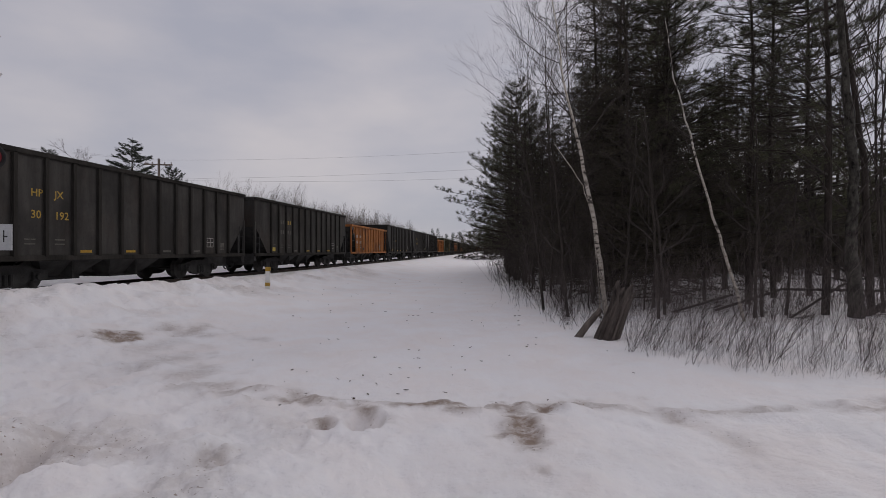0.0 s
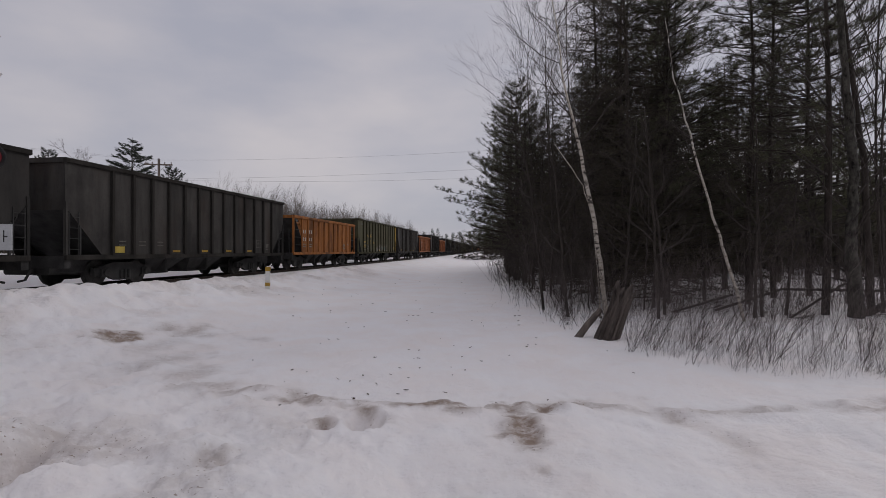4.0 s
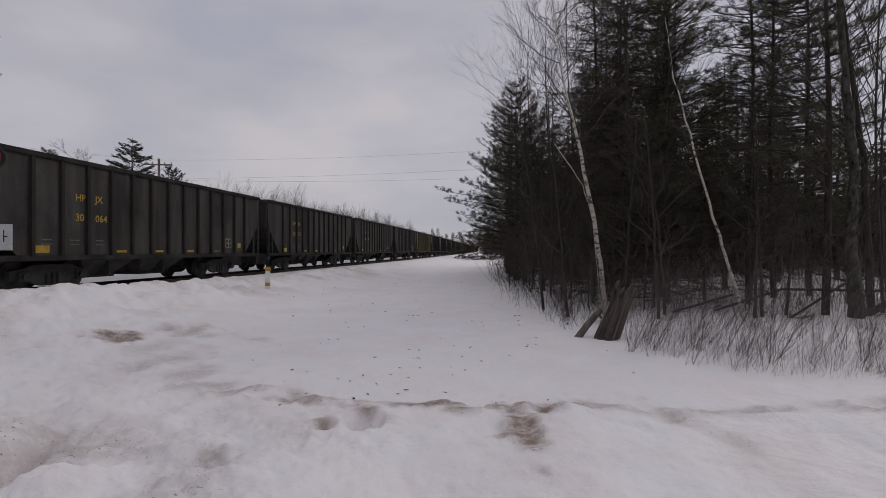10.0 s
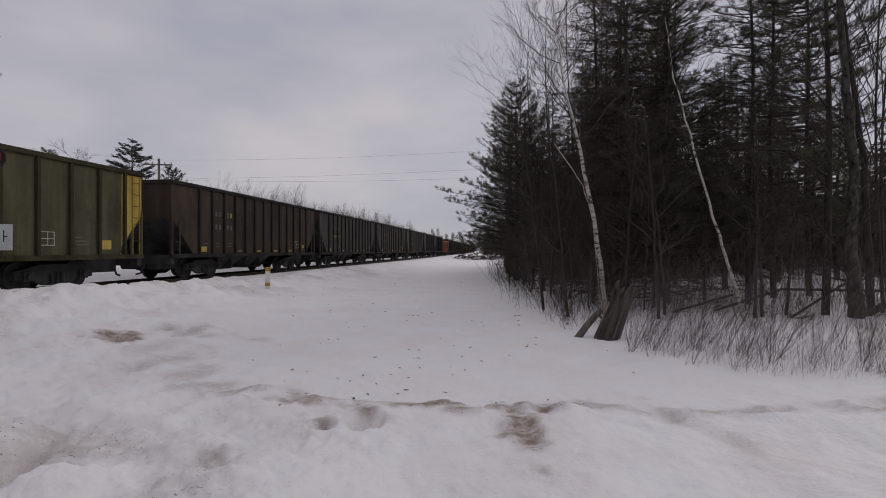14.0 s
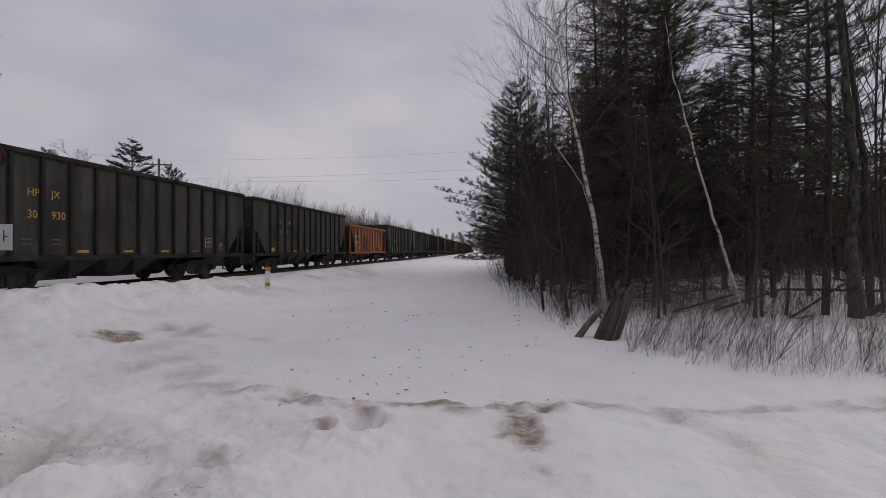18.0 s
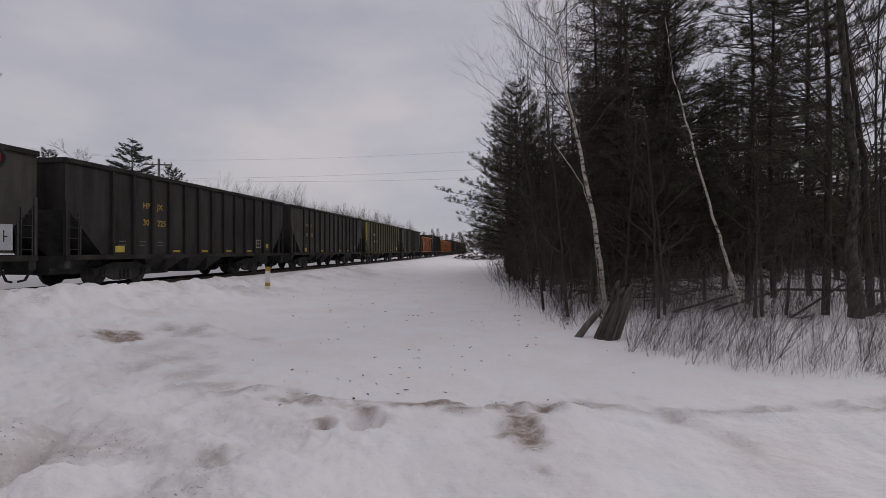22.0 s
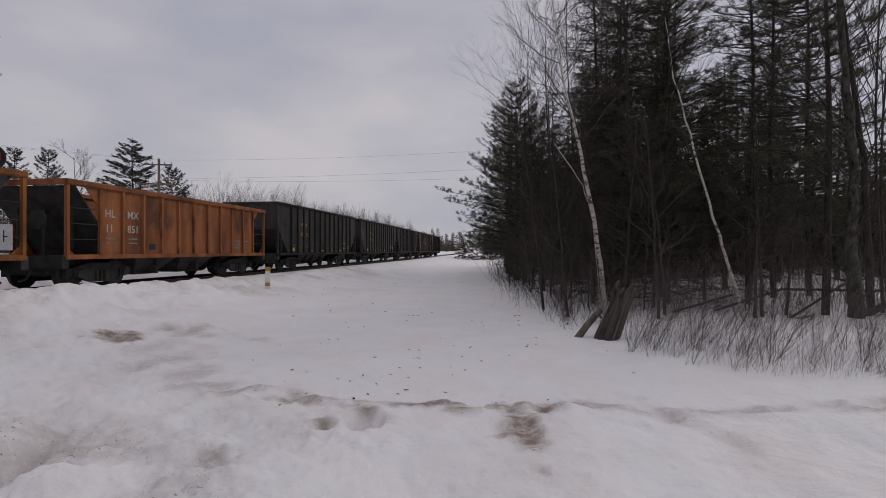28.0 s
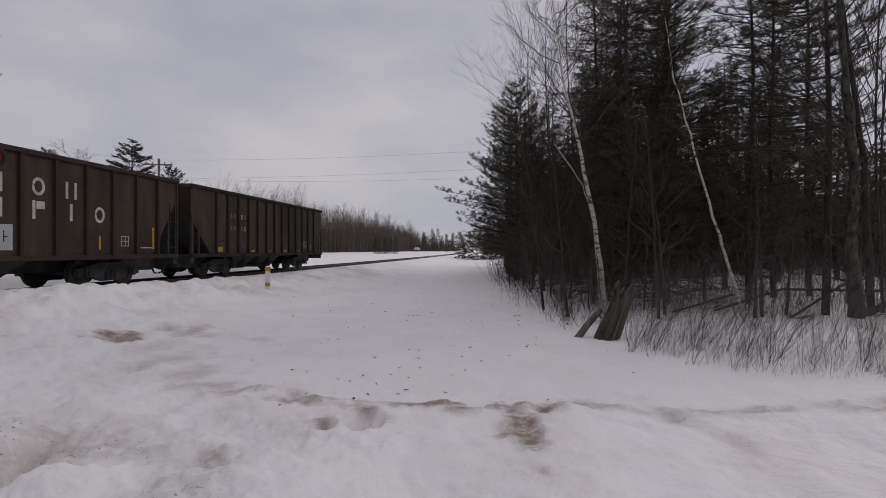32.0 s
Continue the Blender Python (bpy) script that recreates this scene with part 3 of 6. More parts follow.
def steel_hopper(paint, label, posts=13, half=6.725, high=3.74, cut=(1.3, 1.4), truck=4.05, yellow_end=0, post=None, span=None, full_post=False, name="hopper_car"):
    """A tall open hopper car of plain steel sheets with outside posts."""
    car = tagged(new(name), label, "freight car", "cars of the train")
    sill, w = 0.97, 1.5
    post = post or POST
    for s in (-1, 1):
        y = s * w
        part("side_sheet", Geo().prism(side_outline(half, high - 0.1, sill, *cut), y - 0.015, y + 0.015), paint, car)
        part("top_chord", Geo().box(-half - 0.02, half + 0.02, y - 0.09, y + 0.09, high - 0.14, high, 0.02), post, car)
        part("side_sill", Geo().box(-half, half, y - 0.07, y + 0.07, sill - 0.12, sill + 0.03, 0.015), post, car)
        for e in (-1, 1):
            x = e * (half - 0.04)
            part("corner_post", Geo().box(x - 0.04, x + 0.04, y - 0.045, y + 0.045, sill, high - 0.14 if full_post else sill + cut[1] + 0.15), paint, car)
            x = e * (half - 0.5)
            part("end_brace", Geo().box(x - 0.025, x + 0.025, y - 0.03, y + 0.03, sill, sill + cut[1] * 0.62), UNDER, car)
    first, last = span or (-half + cut[0] + 0.36, half - cut[0] - 0.05)
    step = (last - first) / (posts - 1)
    me = Geo().box(-0.05, 0.05, -0.075, 0.0, sill, high - 0.14).box(-0.075, 0.075, -0.012, 0.0, sill, high - 0.16).mesh("side_post", post)
    xs = [first + k * step for k in range(posts)]
    for x in xs:
        shared("side_post", me, car, pose(x, -w - 0.014, 0))
        shared("side_post", me, car, pose(x, w + 0.014, 0, 0, 0, 180))
    for e in (-1, 1):
        x = e * half
        part("end_sheet", Geo().box(min(x, x - 0.03 * e), max(x, x - 0.03 * e), -w + 0.02, w - 0.02, sill + cut[1] - 0.1, high - 0.1), paint, car)
        part("end_chord", Geo().box(min(x, x + 0.06 * e), max(x, x + 0.06 * e), -w, w, high - 0.14, high - 0.005), paint, car)
        part("slope_sheet", Geo().prism([(x - 0.03 * e, sill + cut[1]), (x - 0.03 * e, sill + cut[1] - 0.05), (e * (half - 2.3), 0.93), (e * (half - 2.3), 0.99)][:: -e], -w + 0.02, w - 0.02), UNDER, car)
        part("end_sill", Geo().box(min(x, x - 0.2 * e), max(x, x - 0.2 * e), -w, w, 0.62, 0.97), UNDER, car)
        part("draft_box", Geo().box(min(x - 0.25 * e, x - 1.7 * e), max(x - 0.25 * e, x - 1.7 * e), -0.75, 0.75, 0.42, 0.88, 0.06), UNDER, car)
        part("air_hose", Geo().tube([(x, -0.45, 0.6), (x + 0.16 * e, -0.42, 0.3), (x + 0.34 * e, -0.38, 0.26)], 0.035, 6), UNDER, car)
    part("floor_sheet", Geo().box(-half + 2.3, half - 2.3, -w + 0.02, w - 0.02, 0.9, 0.96), UNDER, car)
    part("centre_sill", Geo().box(-half + 0.1, half - 0.1, -0.26, 0.26, 0.48, 0.9, 0.03), UNDER, car)
    for x0, x1, ins in ((-3.2, -0.95, 0.55), (-0.75, 1.6, 0.5)):
        part("hopper", hopper_geo(x0, x1, 1.2, 0.9, 0.33, ins), UNDER, car)
    add_trucks(car, truck)
    add_couplers(car, half)
    for e in (-1, 1):
        add_ladder(car, e * (half - 0.28), -w - 0.02, sill + 0.03, sill + cut[1] * 0.9, 4, UNDER)
    part("brake_wheel", Geo().disc((half + 0.12, -0.75, 2.1), "x", 0.28, 0.04, 16).disc((half + 0.06, -0.75, 2.1), "x", 0.04, 0.16, 8), UNDER, car)
    part("brake_cylinder", Geo().disc((half - 1.1, 0.3, 1.25), "x", 0.17, 0.5, 12, 0.03), UNDER, car)
    if yellow_end:
        hi, w1 = high - 0.16, 0.85 if yellow_end > 0 else 0.5
        x1, x0 = yellow_end * (half - 0.06), yellow_end * (half - 0.06 - w1)
        lift = cut[1] / cut[0]
        slant = [(x0, sill + 0.06 + lift * (cut[0] - w1)), (x1, sill + cut[1]), (x1, hi), (x0, hi)][::yellow_end]
        part("end_panel", Geo().prism(slant, -w - 0.026, -w - 0.016), YELLOW_END, car, "scuffed yellow end panel")
        add_ladder(car, yellow_end * (half - 0.3), -w - 0.035, sill - 0.1, high - 0.2, 7, LETTER_Y)
    return car, xs


def cage_hopper(paint, label, half=5.66, high=3.16, cage=1.15, posts=11, truck=4.0):
    """A lower hopper car whose side sheets stop short of open end cages."""
    car = tagged(new("hopper_car"), label, "freight car", "cars of the train")
    sill, w = 0.97, 1.5
    b = half - cage
    for s in (-1, 1):
        y = s * w
        part("side_sheet", Geo().prism([(-b, sill), (b, sill), (b, high - 0.75), (b + 0.55, high - 0.12), (-b - 0.55, high - 0.12), (-b, high - 0.75)], y - 0.015, y + 0.015), paint, car)
        part("top_chord", Geo().box(-half, half, y - 0.1, y + 0.1, high - 0.17, high, 0.03), paint, car)
        part("side_sill", Geo().box(-half, half, y - 0.07, y + 0.07, sill - 0.1, sill + 0.04, 0.015), paint, car)
        for e in (-1, 1):
            x = e * (half - 0.05)
            part("corner_post", Geo().box(x - 0.045, x + 0.045, y - 0.05, y + 0.05, sill, high - 0.15), paint, car)
            part("gusset", Geo().prism([(x, sill + 0.04), (x, sill + 0.3), (x - 0.3 * e, sill + 0.04)][::e], y - 0.06 * s - 0.01, y - 0.06 * s + 0.01), paint, car)
    step = 2 * b / (posts - 1)
    me = Geo().box(-0.04, 0.04, -0.07, 0.0, sill, high - 0.17).box(-0.065, 0.065, -0.012, 0.0, sill, high - 0.17).mesh("side_post", paint)
    xs = [-b + k * step for k in range(posts)]
    for x in xs:
        shared("side_post", me, car, pose(x, -w - 0.014, 0))
        shared("side_post", me, car, pose(x, w + 0.014, 0, 0, 0, 180))
    for e in (-1, 1):
        part("slope_sheet", Geo().prism([(e * (half - 0.35), high - 0.15), (e * (half - 0.3), high - 0.15), (e * (b - 0.75), sill), (e * (b - 0.8), sill)][::-e], -w + 0.03, w - 0.03), UNDER, car)
        part("end_chord", Geo().box(e * half - 0.06, e * half + 0.06, -w, w, high - 0.17, high - 0.01), paint, car)
        part("end_sill", Geo().box(e * half - 0.1, e * half + 0.1, -w, w, 0.62, 0.97), UNDER, car)
        part("draft_box", Geo().box(min(e * (half - 0.15), e * (half - 1.0)), max(e * (half - 0.15), e * (half - 1.0)), -0.75, 0.75, 0.42, 0.88, 0.06), UNDER, car)
        part("air_hose", Geo().tube([(e * half, -0.45, 0.6), (e * (half + 0.16), -0.42, 0.3), (e * (half + 0.34), -0.38, 0.26)], 0.035, 6), UNDER, car)
        part("platform", Geo().box(min(e * b, e * half), max(e * b, e * half), -w + 0.1, w - 0.1, 0.88, 0.92), UNDER, car)
        for k, z in enumerate((1.45, 1.9, 2.35)):
            part("cage_rail", Geo().tube([(e * (b + 0.02), -w, z), (e * half, -w, z)], 0.014, 5), UNDER, car)
        for y in (-0.9, 0.0, 0.9):
            part("end_strut", Geo().box(e * (b + 0.35) - 0.04, e * (b + 0.35) + 0.04, y - 0.04, y + 0.04, 0.9, 2.4), UNDER, car)
        add_ladder(car, e * (half - 0.3), w + 0.03, sill - 0.3, high - 0.2, 6, UNDER)
    part("floor_sheet", Geo().box(-b + 0.75, b - 0.75, -w + 0.02, w - 0.02, 0.9, 0.96), UNDER, car)
    part("centre_sill", Geo().box(-half + 0.1, half - 0.1, -0.26, 0.26, 0.48, 0.9, 0.03), UNDER, car)
    part("hopper", hopper_geo(-2.6, -0.5, 1.2, 0.9, 0.33, 0.5), UNDER, car)
    part("hopper", hopper_geo(-0.3, 1.9, 1.2, 0.9, 0.33, 0.5), UNDER, car)
    add_trucks(car, truck)
    add_couplers(car, half)
    part("brake_wheel", Geo().disc((-half - 0.1, -0.7, 2.0), "x", 0.28, 0.04, 16).disc((-half - 0.04, -0.7, 2.0), "x", 0.04, 0.16, 8), UNDER, car)
    return car, xs


def bar(car, x, z, w, h, material, y, name="stencil_bar"):
    return part(name, Geo().box(x - w / 2, x + w / 2, y - 0.004, y, z - h / 2, z + h / 2), material, car)


def panel_frame(car, x, z, material, y, w=0.42, h=0.36):
    """A small painted table, ruled with lines."""
    g = Geo()
    t = 0.011
    across = [x + a + b for a in (-w / 2, 0.02, w / 2) for b in (-t, t)]
    up = [z + a + b for a in (-h / 2, 0.0, h / 2) for b in (-t, t)]
    g.v = [(a, y - 0.004, b) for a in across for b in up]
    g.f = [(6 * a + b, 6 * a + 6 + b, 6 * a + 7 + b, 6 * a + 1 + b) for a in range(5) for b in range(5) if a % 2 == 0 or b % 2 == 0]
    part("stencil_table", g, material, car)


def decorate_steel(car, xs, rng, mark, number, paint_letters, readable):
    """Reporting marks, reflectors and stencils on the near side of a tall car."""
    y = -1.518
    step = xs[1] - xs[0]
    mid = lambda k: xs[k] + step / 2
    if readable:
        back = 1.0 if number == "30532" else 0.0
        for k, t in ((1, mark[:2]), (2, mark[2:])):
            letter(car, t, mid(k) - back + (0.02 if k == 1 else -0.16), 2.56, 0.28, paint_letters, y)
        for k, t in ((1, number[:2]), (2, number[2:])):
            letter(car, t, mid(k) - back + (0.02 if k == 1 else -0.16), 1.98, 0.3, paint_letters, y)
    elif rng.random() < 0.9:
        for k in (1, 2):
            for z in (2.66, 2.12):
                for a in (-0.13, 0.13):
                    bar(car, mid(k) + a, z, 0.13, 0.2, LETTER_G if rng.random() < 0.85 else LETTER_Y, y)
    for k in (0, 1, 2):
        for z in (1.42, 1.3):
            bar(car, mid(k), z, 0.3, 0.035, LETTER_G, y)
    bar(car, xs[0] + step * 0.35, 1.16 + rng.uniform(-0.02, 0.03), 0.42, 0.2, YELLOW if rng.random() < 0.5 else YELLOW_END, y, "reflector")
    for k in (3, 5, 7, 9):
        m = YELLOW if rng.random() < 0.5 else LETTER_Y if rng.random() < 0.6 else LETTER_G
        bar(car, mid(k), 1.1, 0.4, 0.075, m, y, "reflector")
    k = len(xs) - 3
    panel_frame(car, mid(k), 1.45, LETTER_W if rng.random() < 0.6 else LETTER_G, y)
    bar(car, mid(k + 1), 1.35, 0.26, 0.2, YELLOW_END if rng.random() < 0.5 else LETTER_G, y, "reflector")
    bar(car, mid(k + 1), 1.18, 0.26, 0.06, LETTER_G, y)


def decorate_cage(car, xs, rng, number):
    y = -1.518
    step = xs[1] - xs[0]
    mid = lambda k: xs[k] + step / 2
    if number:
        for k, t in ((0, "HL"), (1, "MX")):
            letter(car, t, mid(k) - 0.25, 2.16, 0.34, LETTER_W, y)
        for k, t in ((0, number[:2]), (1, number[2:])):
            letter(car, t, mid(k) - 0.24, 1.7, 0.34, LETTER_W, y)
    else:
        for k in (0, 1):
            for z in (2.26, 1.8):
                for a in (-0.13, 0.13):
                    bar(car, mid(k) + a, z, 0.12, 0.22, LETTER_W, y)
    for k in (0, 1):
        for z in (1.5, 1.36):
            bar(car, mid(k), z, 0.4, 0.05, PALE, y)
    for z in (1.5, 1.38, 1.26):
        bar(car, mid(8), z, 0.36, 0.04, PALE, y)
    bar(car, mid(9), 1.55, 0.5, 0.05, PALE, y)
    panel_frame(car, mid(8), 1.4, PALE, y - 0.001)
    if rng.random() < 0.6:
        bar(car, mid(rng.choice((2, 7))), 1.25, 0.3, 0.2, UNDER, y, "patch")


def wide_lettering(car, xs):
    """Two big rows of plain shapes, one to a panel, on the brown car."""
    y = -1.518
    step = xs[1] - xs[0]
    mid = lambda k: xs[k] + step / 2
    for row, z, kinds in ((0, 2.82, {3: "pair", 4: "pair", 5: "one", 6: "ring", 7: "pair"}), (1, 2.2, {2: "half", 3: "pair", 4: "ring", 5: "one", 6: "half", 7: "one", 8: "ring"})):
        for k, kind in kinds.items():
            if kind == "one":
                bar(car, mid(k), z, 0.085, 0.48, LETTER_W, y, "letter_block")
            elif kind == "half":
                bar(car, mid(k) - 0.13, z, 0.085, 0.48, LETTER_W, y, "letter_block")
                bar(car, mid(k) + 0.06, z + 0.13, 0.24, 0.2, LETTER_W, y - 0.001, "letter_block")
            elif kind == "ring":
                pts = [(mid(k) + 0.15 * math.cos(a), y, z + 0.2 * math.sin(a)) for a in np.linspace(0, 6.2832, 17)]
                g = Geo().tube(pts, 0.04, 4, False)
                g.v = [(p, y + 0.06 * (q - y), r) for p, q, r in g.v]
                part("letter_ring", g, LETTER_W, car)
            else:
                for a in (-0.14, 0.14):
                    bar(car, mid(k) + a, z, 0.08, 0.48, LETTER_W, y, "letter_block")
    for x, z, w, h, m in ((-5.75, 1.62, 0.1, 0.75, YELLOW), (-5.2, 1.3, 0.75, 0.04, LETTER_W), (mid(2), 1.36, 0.09, 0.42, YELLOW), (mid(4), 1.36, 0.06, 0.4, LETTER_W), (mid(5), 1.36, 0.07, 0.4, LETTER_Y),
                          (mid(8), 1.36, 0.07, 0.42, YELLOW), (mid(10) + 0.3, 1.55, 0.09, 0.75, YELLOW), (mid(10), 1.22, 0.6, 0.04, LETTER_W), (mid(2), 1.68, 0.2, 0.18, LETTER_G)):
        bar(car, x, z, w, h, m, y - 0.001, "reflector" if m is YELLOW else "stencil_bar")
    panel_frame(car, mid(9), 1.42, LETTER_W, y, 0.3, 0.3)
    for k, a, b in ((0, "HL", "38"), (1, "MX", "026")):
        letter(car, a, mid(k) - 0.22, 2.3, 0.33, LETTER_W, y)
        letter(car, b, mid(k) - 0.25, 1.84, 0.33, LETTER_W, y)
        for z in (1.5, 1.38, 1.26):
            bar(car, mid(k), z, 0.44, 0.05, LETTER_G, y)


def olive_marks(car, xs, number):
    """Marks of the three olive cars, each with its own number."""
    y = -1.518
    marks = lambda last: (("HL", -4.45, 2.28, LETTER_Y), ("MX", -3.52, 2.28, LETTER_Y), ("43", -4.5, 1.72, LETTER_Y), ("3", -3.36, 1.72, LETTER_Y), (last, -2.42, 1.72, LETTER_Y))
    rows = {"26": marks("26"), "58": marks("58"),
            "43237": (("HLMX", -4.4, 2.47, LETTER_W), ("432", -4.25, 1.86, LETTER_W), ("37", -3.2, 1.86, LETTER_W))}[number]
    for text, x, z, m in rows:
        letter(car, text, x + (0.1 if number == "43237" else 0), z, 0.4 if number != "43237" else 0.28, m, y)
    left = xs[0]
    for k in range(5):
        bar(car, left + 0.48, 1.9 - 0.12 * k, 0.6 - 0.06 * (k % 3), 0.06, LETTER_Y if number != "43237" else LETTER_G, y)
    for k in range(2):
        bar(car, left - 0.5, 3.4 - 0.09 * k, 0.7, 0.05, LETTER_G, y)
    for x in (-2.25, 0.52, 2.5) if number == "43237" else (-0.2,):
        bar(car, x, 1.12, 0.42, 0.1, YELLOW, y, "reflector")
    for x in (-3.9, -3.0):
        for z in (1.35, 1.24):
            bar(car, x, z, 0.36, 0.05, LETTER_G, y)
    panel_frame(car, 3.6, 1.45, LETTER_W, y)
    for z in (1.5, 1.4, 1.3):
        bar(car, 4.7, z, 0.45, 0.04, LETTER_G, y)
    bar(car, 5.6, 1.3, 0.36, 0.28, YELLOW_END, y, "reflector")


def spray_art(car):
    """Spray-painted figures on the olive car: filled shapes with pale outlines."""
    rng = random.Random(9)
    y = -1.522
    flat = lambda g, lift: [(a, y - lift + (b - y) * 0.1, c) for a, b, c in g.v]
    for k, (xc, zc, rx, rz, fill) in enumerate(((-1.3, 1.18, 0.36, 0.12, None), (-0.9, 1.28, 0.3, 0.2, LETTER_G), (-0.5, 1.31, 0.32, 0.24, LETTER_G), (-0.1, 1.36, 0.34, 0.28, LETTER_G), (0.4, 1.38, 0.36, 0.29, LETTER_G),
                                              (0.85, 1.35, 0.34, 0.27, TEAL_DIM), (1.3, 1.34, 0.34, 0.28, TEAL_DIM), (1.75, 1.31, 0.32, 0.26, TEAL_DIM))):
        ring = [(xc + rx * (math.cos(a) + 0.28 * math.cos(3 * a + k) + 0.12 * rng.uniform(-1, 1)), zc + rz * (math.sin(a) + 0.25 * math.sin(2 * a + 2 * k) + 0.12 * rng.uniform(-1, 1))) for a in np.linspace(0, 6.2832, 23)[:-1]]
        if fill:
            part("spray_fill", Geo().prism([(xc + 0.62 * (a - xc), zc + 0.62 * (b - zc)) for a, b in ring][::-1], y - 0.002, y + 0.002), fill, car)
        for grow_by, r in ((1.0, 0.013), (0.8, 0.007), (0.62, 0.008)):
            g = Geo().tube([(xc + grow_by * (a - xc), y, zc + grow_by * (b - zc)) for a, b in ring + ring[:1]], r, 4)
            g.v = flat(g, 0.004)
            part("spray_stroke", g, PALE, car)
        g = Geo().tube([(xc - rx + 2 * rx * u, y, zc + rz * 0.9 * math.sin(5 * u + 2.1 * k)) for u in np.linspace(0, 1, 9)], 0.01, 4)
        g.v = flat(g, 0.005)
        part("spray_stroke", g, PALE, car)
    for x0, x1, z0, z1 in ((2.2, 2.95, 1.05, 1.75), (-5.3, -4.6, 1.1, 1.9), (-4.4, -3.95, 1.25, 1.6)):
        for k in range(5):
            z = z0 + (z1 - z0) * (k + 0.5) / 5
            pts = [(x0 + (x1 - x0) * j / 9, y, z + 0.07 * math.sin(2.7 * j + k)) for j in range(10)]
            g = Geo().tube(pts, 0.014, 4)
            g.v = [(a, y - 0.003 + (b - y) * 0.1, c) for a, b, c in g.v]
            part("spray_stroke", g, PALE, car)


ROSTER = (
    # rear end along the train, kind, number
    (9.2, "black", ""), (23.6, "black", "30192"), (38.0, "black", ""), (50.7, "orange", ""), (64.9, "dark", ""), (79.3, "dark", "30413"), (93.8, "black", ""),
    (106.4, "orange", ""), (121.6, "olive_right", "26"), (136.1, "black", ""), (149.1, "red", ""), (163.5, "black", ""), (175.95, "red", "11807"),
    (190.45, "black", "30064"), (204.85, "black", "30117"), (219.3, "black", ""), (233.8, "dark", ""), (248.8, "olive_right", "58"), (263.7, "brown", ""),
    (278.0, "black", ""), (292.4, "black", ""), (306.8, "black", "30187"), (321.4, "black", "30930"), (335.8, "black", ""), (348.3, "red", ""),
    (363.0, "black", ""), (377.4, "black", "30189"), (391.7, "dark", "30225"), (406.2, "black", "30532"), (421.25, "olive_left", "43237"),
    (436.3, "black", "30114"), (449.1, "red", ""), (463.6, "black", ""), (476.4, "orange", ""), (488.9, "red", "11851"), (503.8, "black", "30226"),
    (518.8, "black", "30198"), (533.1, "dark", ""), (548.5, "brown_big", "38026"), (562.75, "brown", ""))
TRAIN = []


def build_train():
    rng = random.Random(4)
    for rear, kind, number in ROSTER:
        if kind in ("orange", "red"):
            paint, word = (ORANGE_CAR, "faded orange") if kind == "orange" else (RED_CAR, "faded red-orange")
            car, xs = cage_hopper(paint, word + " steel hopper car with open end cages")
            decorate_cage(car, xs, rng, number)
            half = 5.66
        elif kind == "brown_big":
            half = 7.05
            car, xs = steel_hopper(BROWN_CAR, "dark brown steel hopper car with pale block lettering", posts=12, half=half, cut=(1.3, 2.1), post=BROWN_POST, high=3.75, span=(-4.95, 5.97), full_post=True, truck=4.4)
            wide_lettering(car, xs)
        elif kind.startswith("olive"):
            half = 7.1 if kind == "olive_right" else 6.9
            end = 1 if kind == "olive_right" else -1
            label = "faded olive green steel hopper car with spray-painted side" if number == "26" else "faded olive green steel hopper car with yellow end panel"
            car, xs = steel_hopper(OLIVE_CAR, label, half=half, yellow_end=end, span=(-5.65, half - 0.8) if end > 0 else (-5.42, half - 1.05), cut=(1.05, 1.3), truck=4.3, post=OLIVE_POST)
            olive_marks(car, xs, number)
            if number == "26":
                spray_art(car)
        else:
            half = 6.725
            paint, word = (BROWN_CAR, "sooty dark brown") if kind == "brown" else (DARK_CAR, "coal black") if kind == "dark" else (BLACK_CAR, "sooty black")
            car, xs = steel_hopper(paint, word + " steel hopper car with outside posts")
            decorate_steel(car, xs, rng, "HPJX", number, LETTER_Y, bool(number))
        TRAIN.append((car, rear - half + 0.21, 4.2))


build_train()


def car_pose(s, reach):
    """A car whose middle is s metres along the track, standing on it with both trucks."""
    (ax, ay), (bx, by) = on_track(s - reach), on_track(s + reach)
    return pose((ax + bx) / 2, (ay + by) / 2, RAIL_Z, 0, 0, math.degrees(math.atan2(by - ay, bx - ax)))


# ---------------------------------------------------------------- trees
def needles(g, base, d, length, width, rng):
    """One flat spray of needles."""
    side = d.cross(Vector((rng.uniform(-1, 1), rng.uniform(-1, 1), rng.uniform(-1, 1))))
    if side.length < 1e-3:
        return
    side = side.normalized() * width
    tip = base + d * length
    i = len(g.v)
    g.v += [tuple(base + side * 0.6), tuple(base - side), tuple(tip)]
    g.f.append((i, i + 1, i + 2))


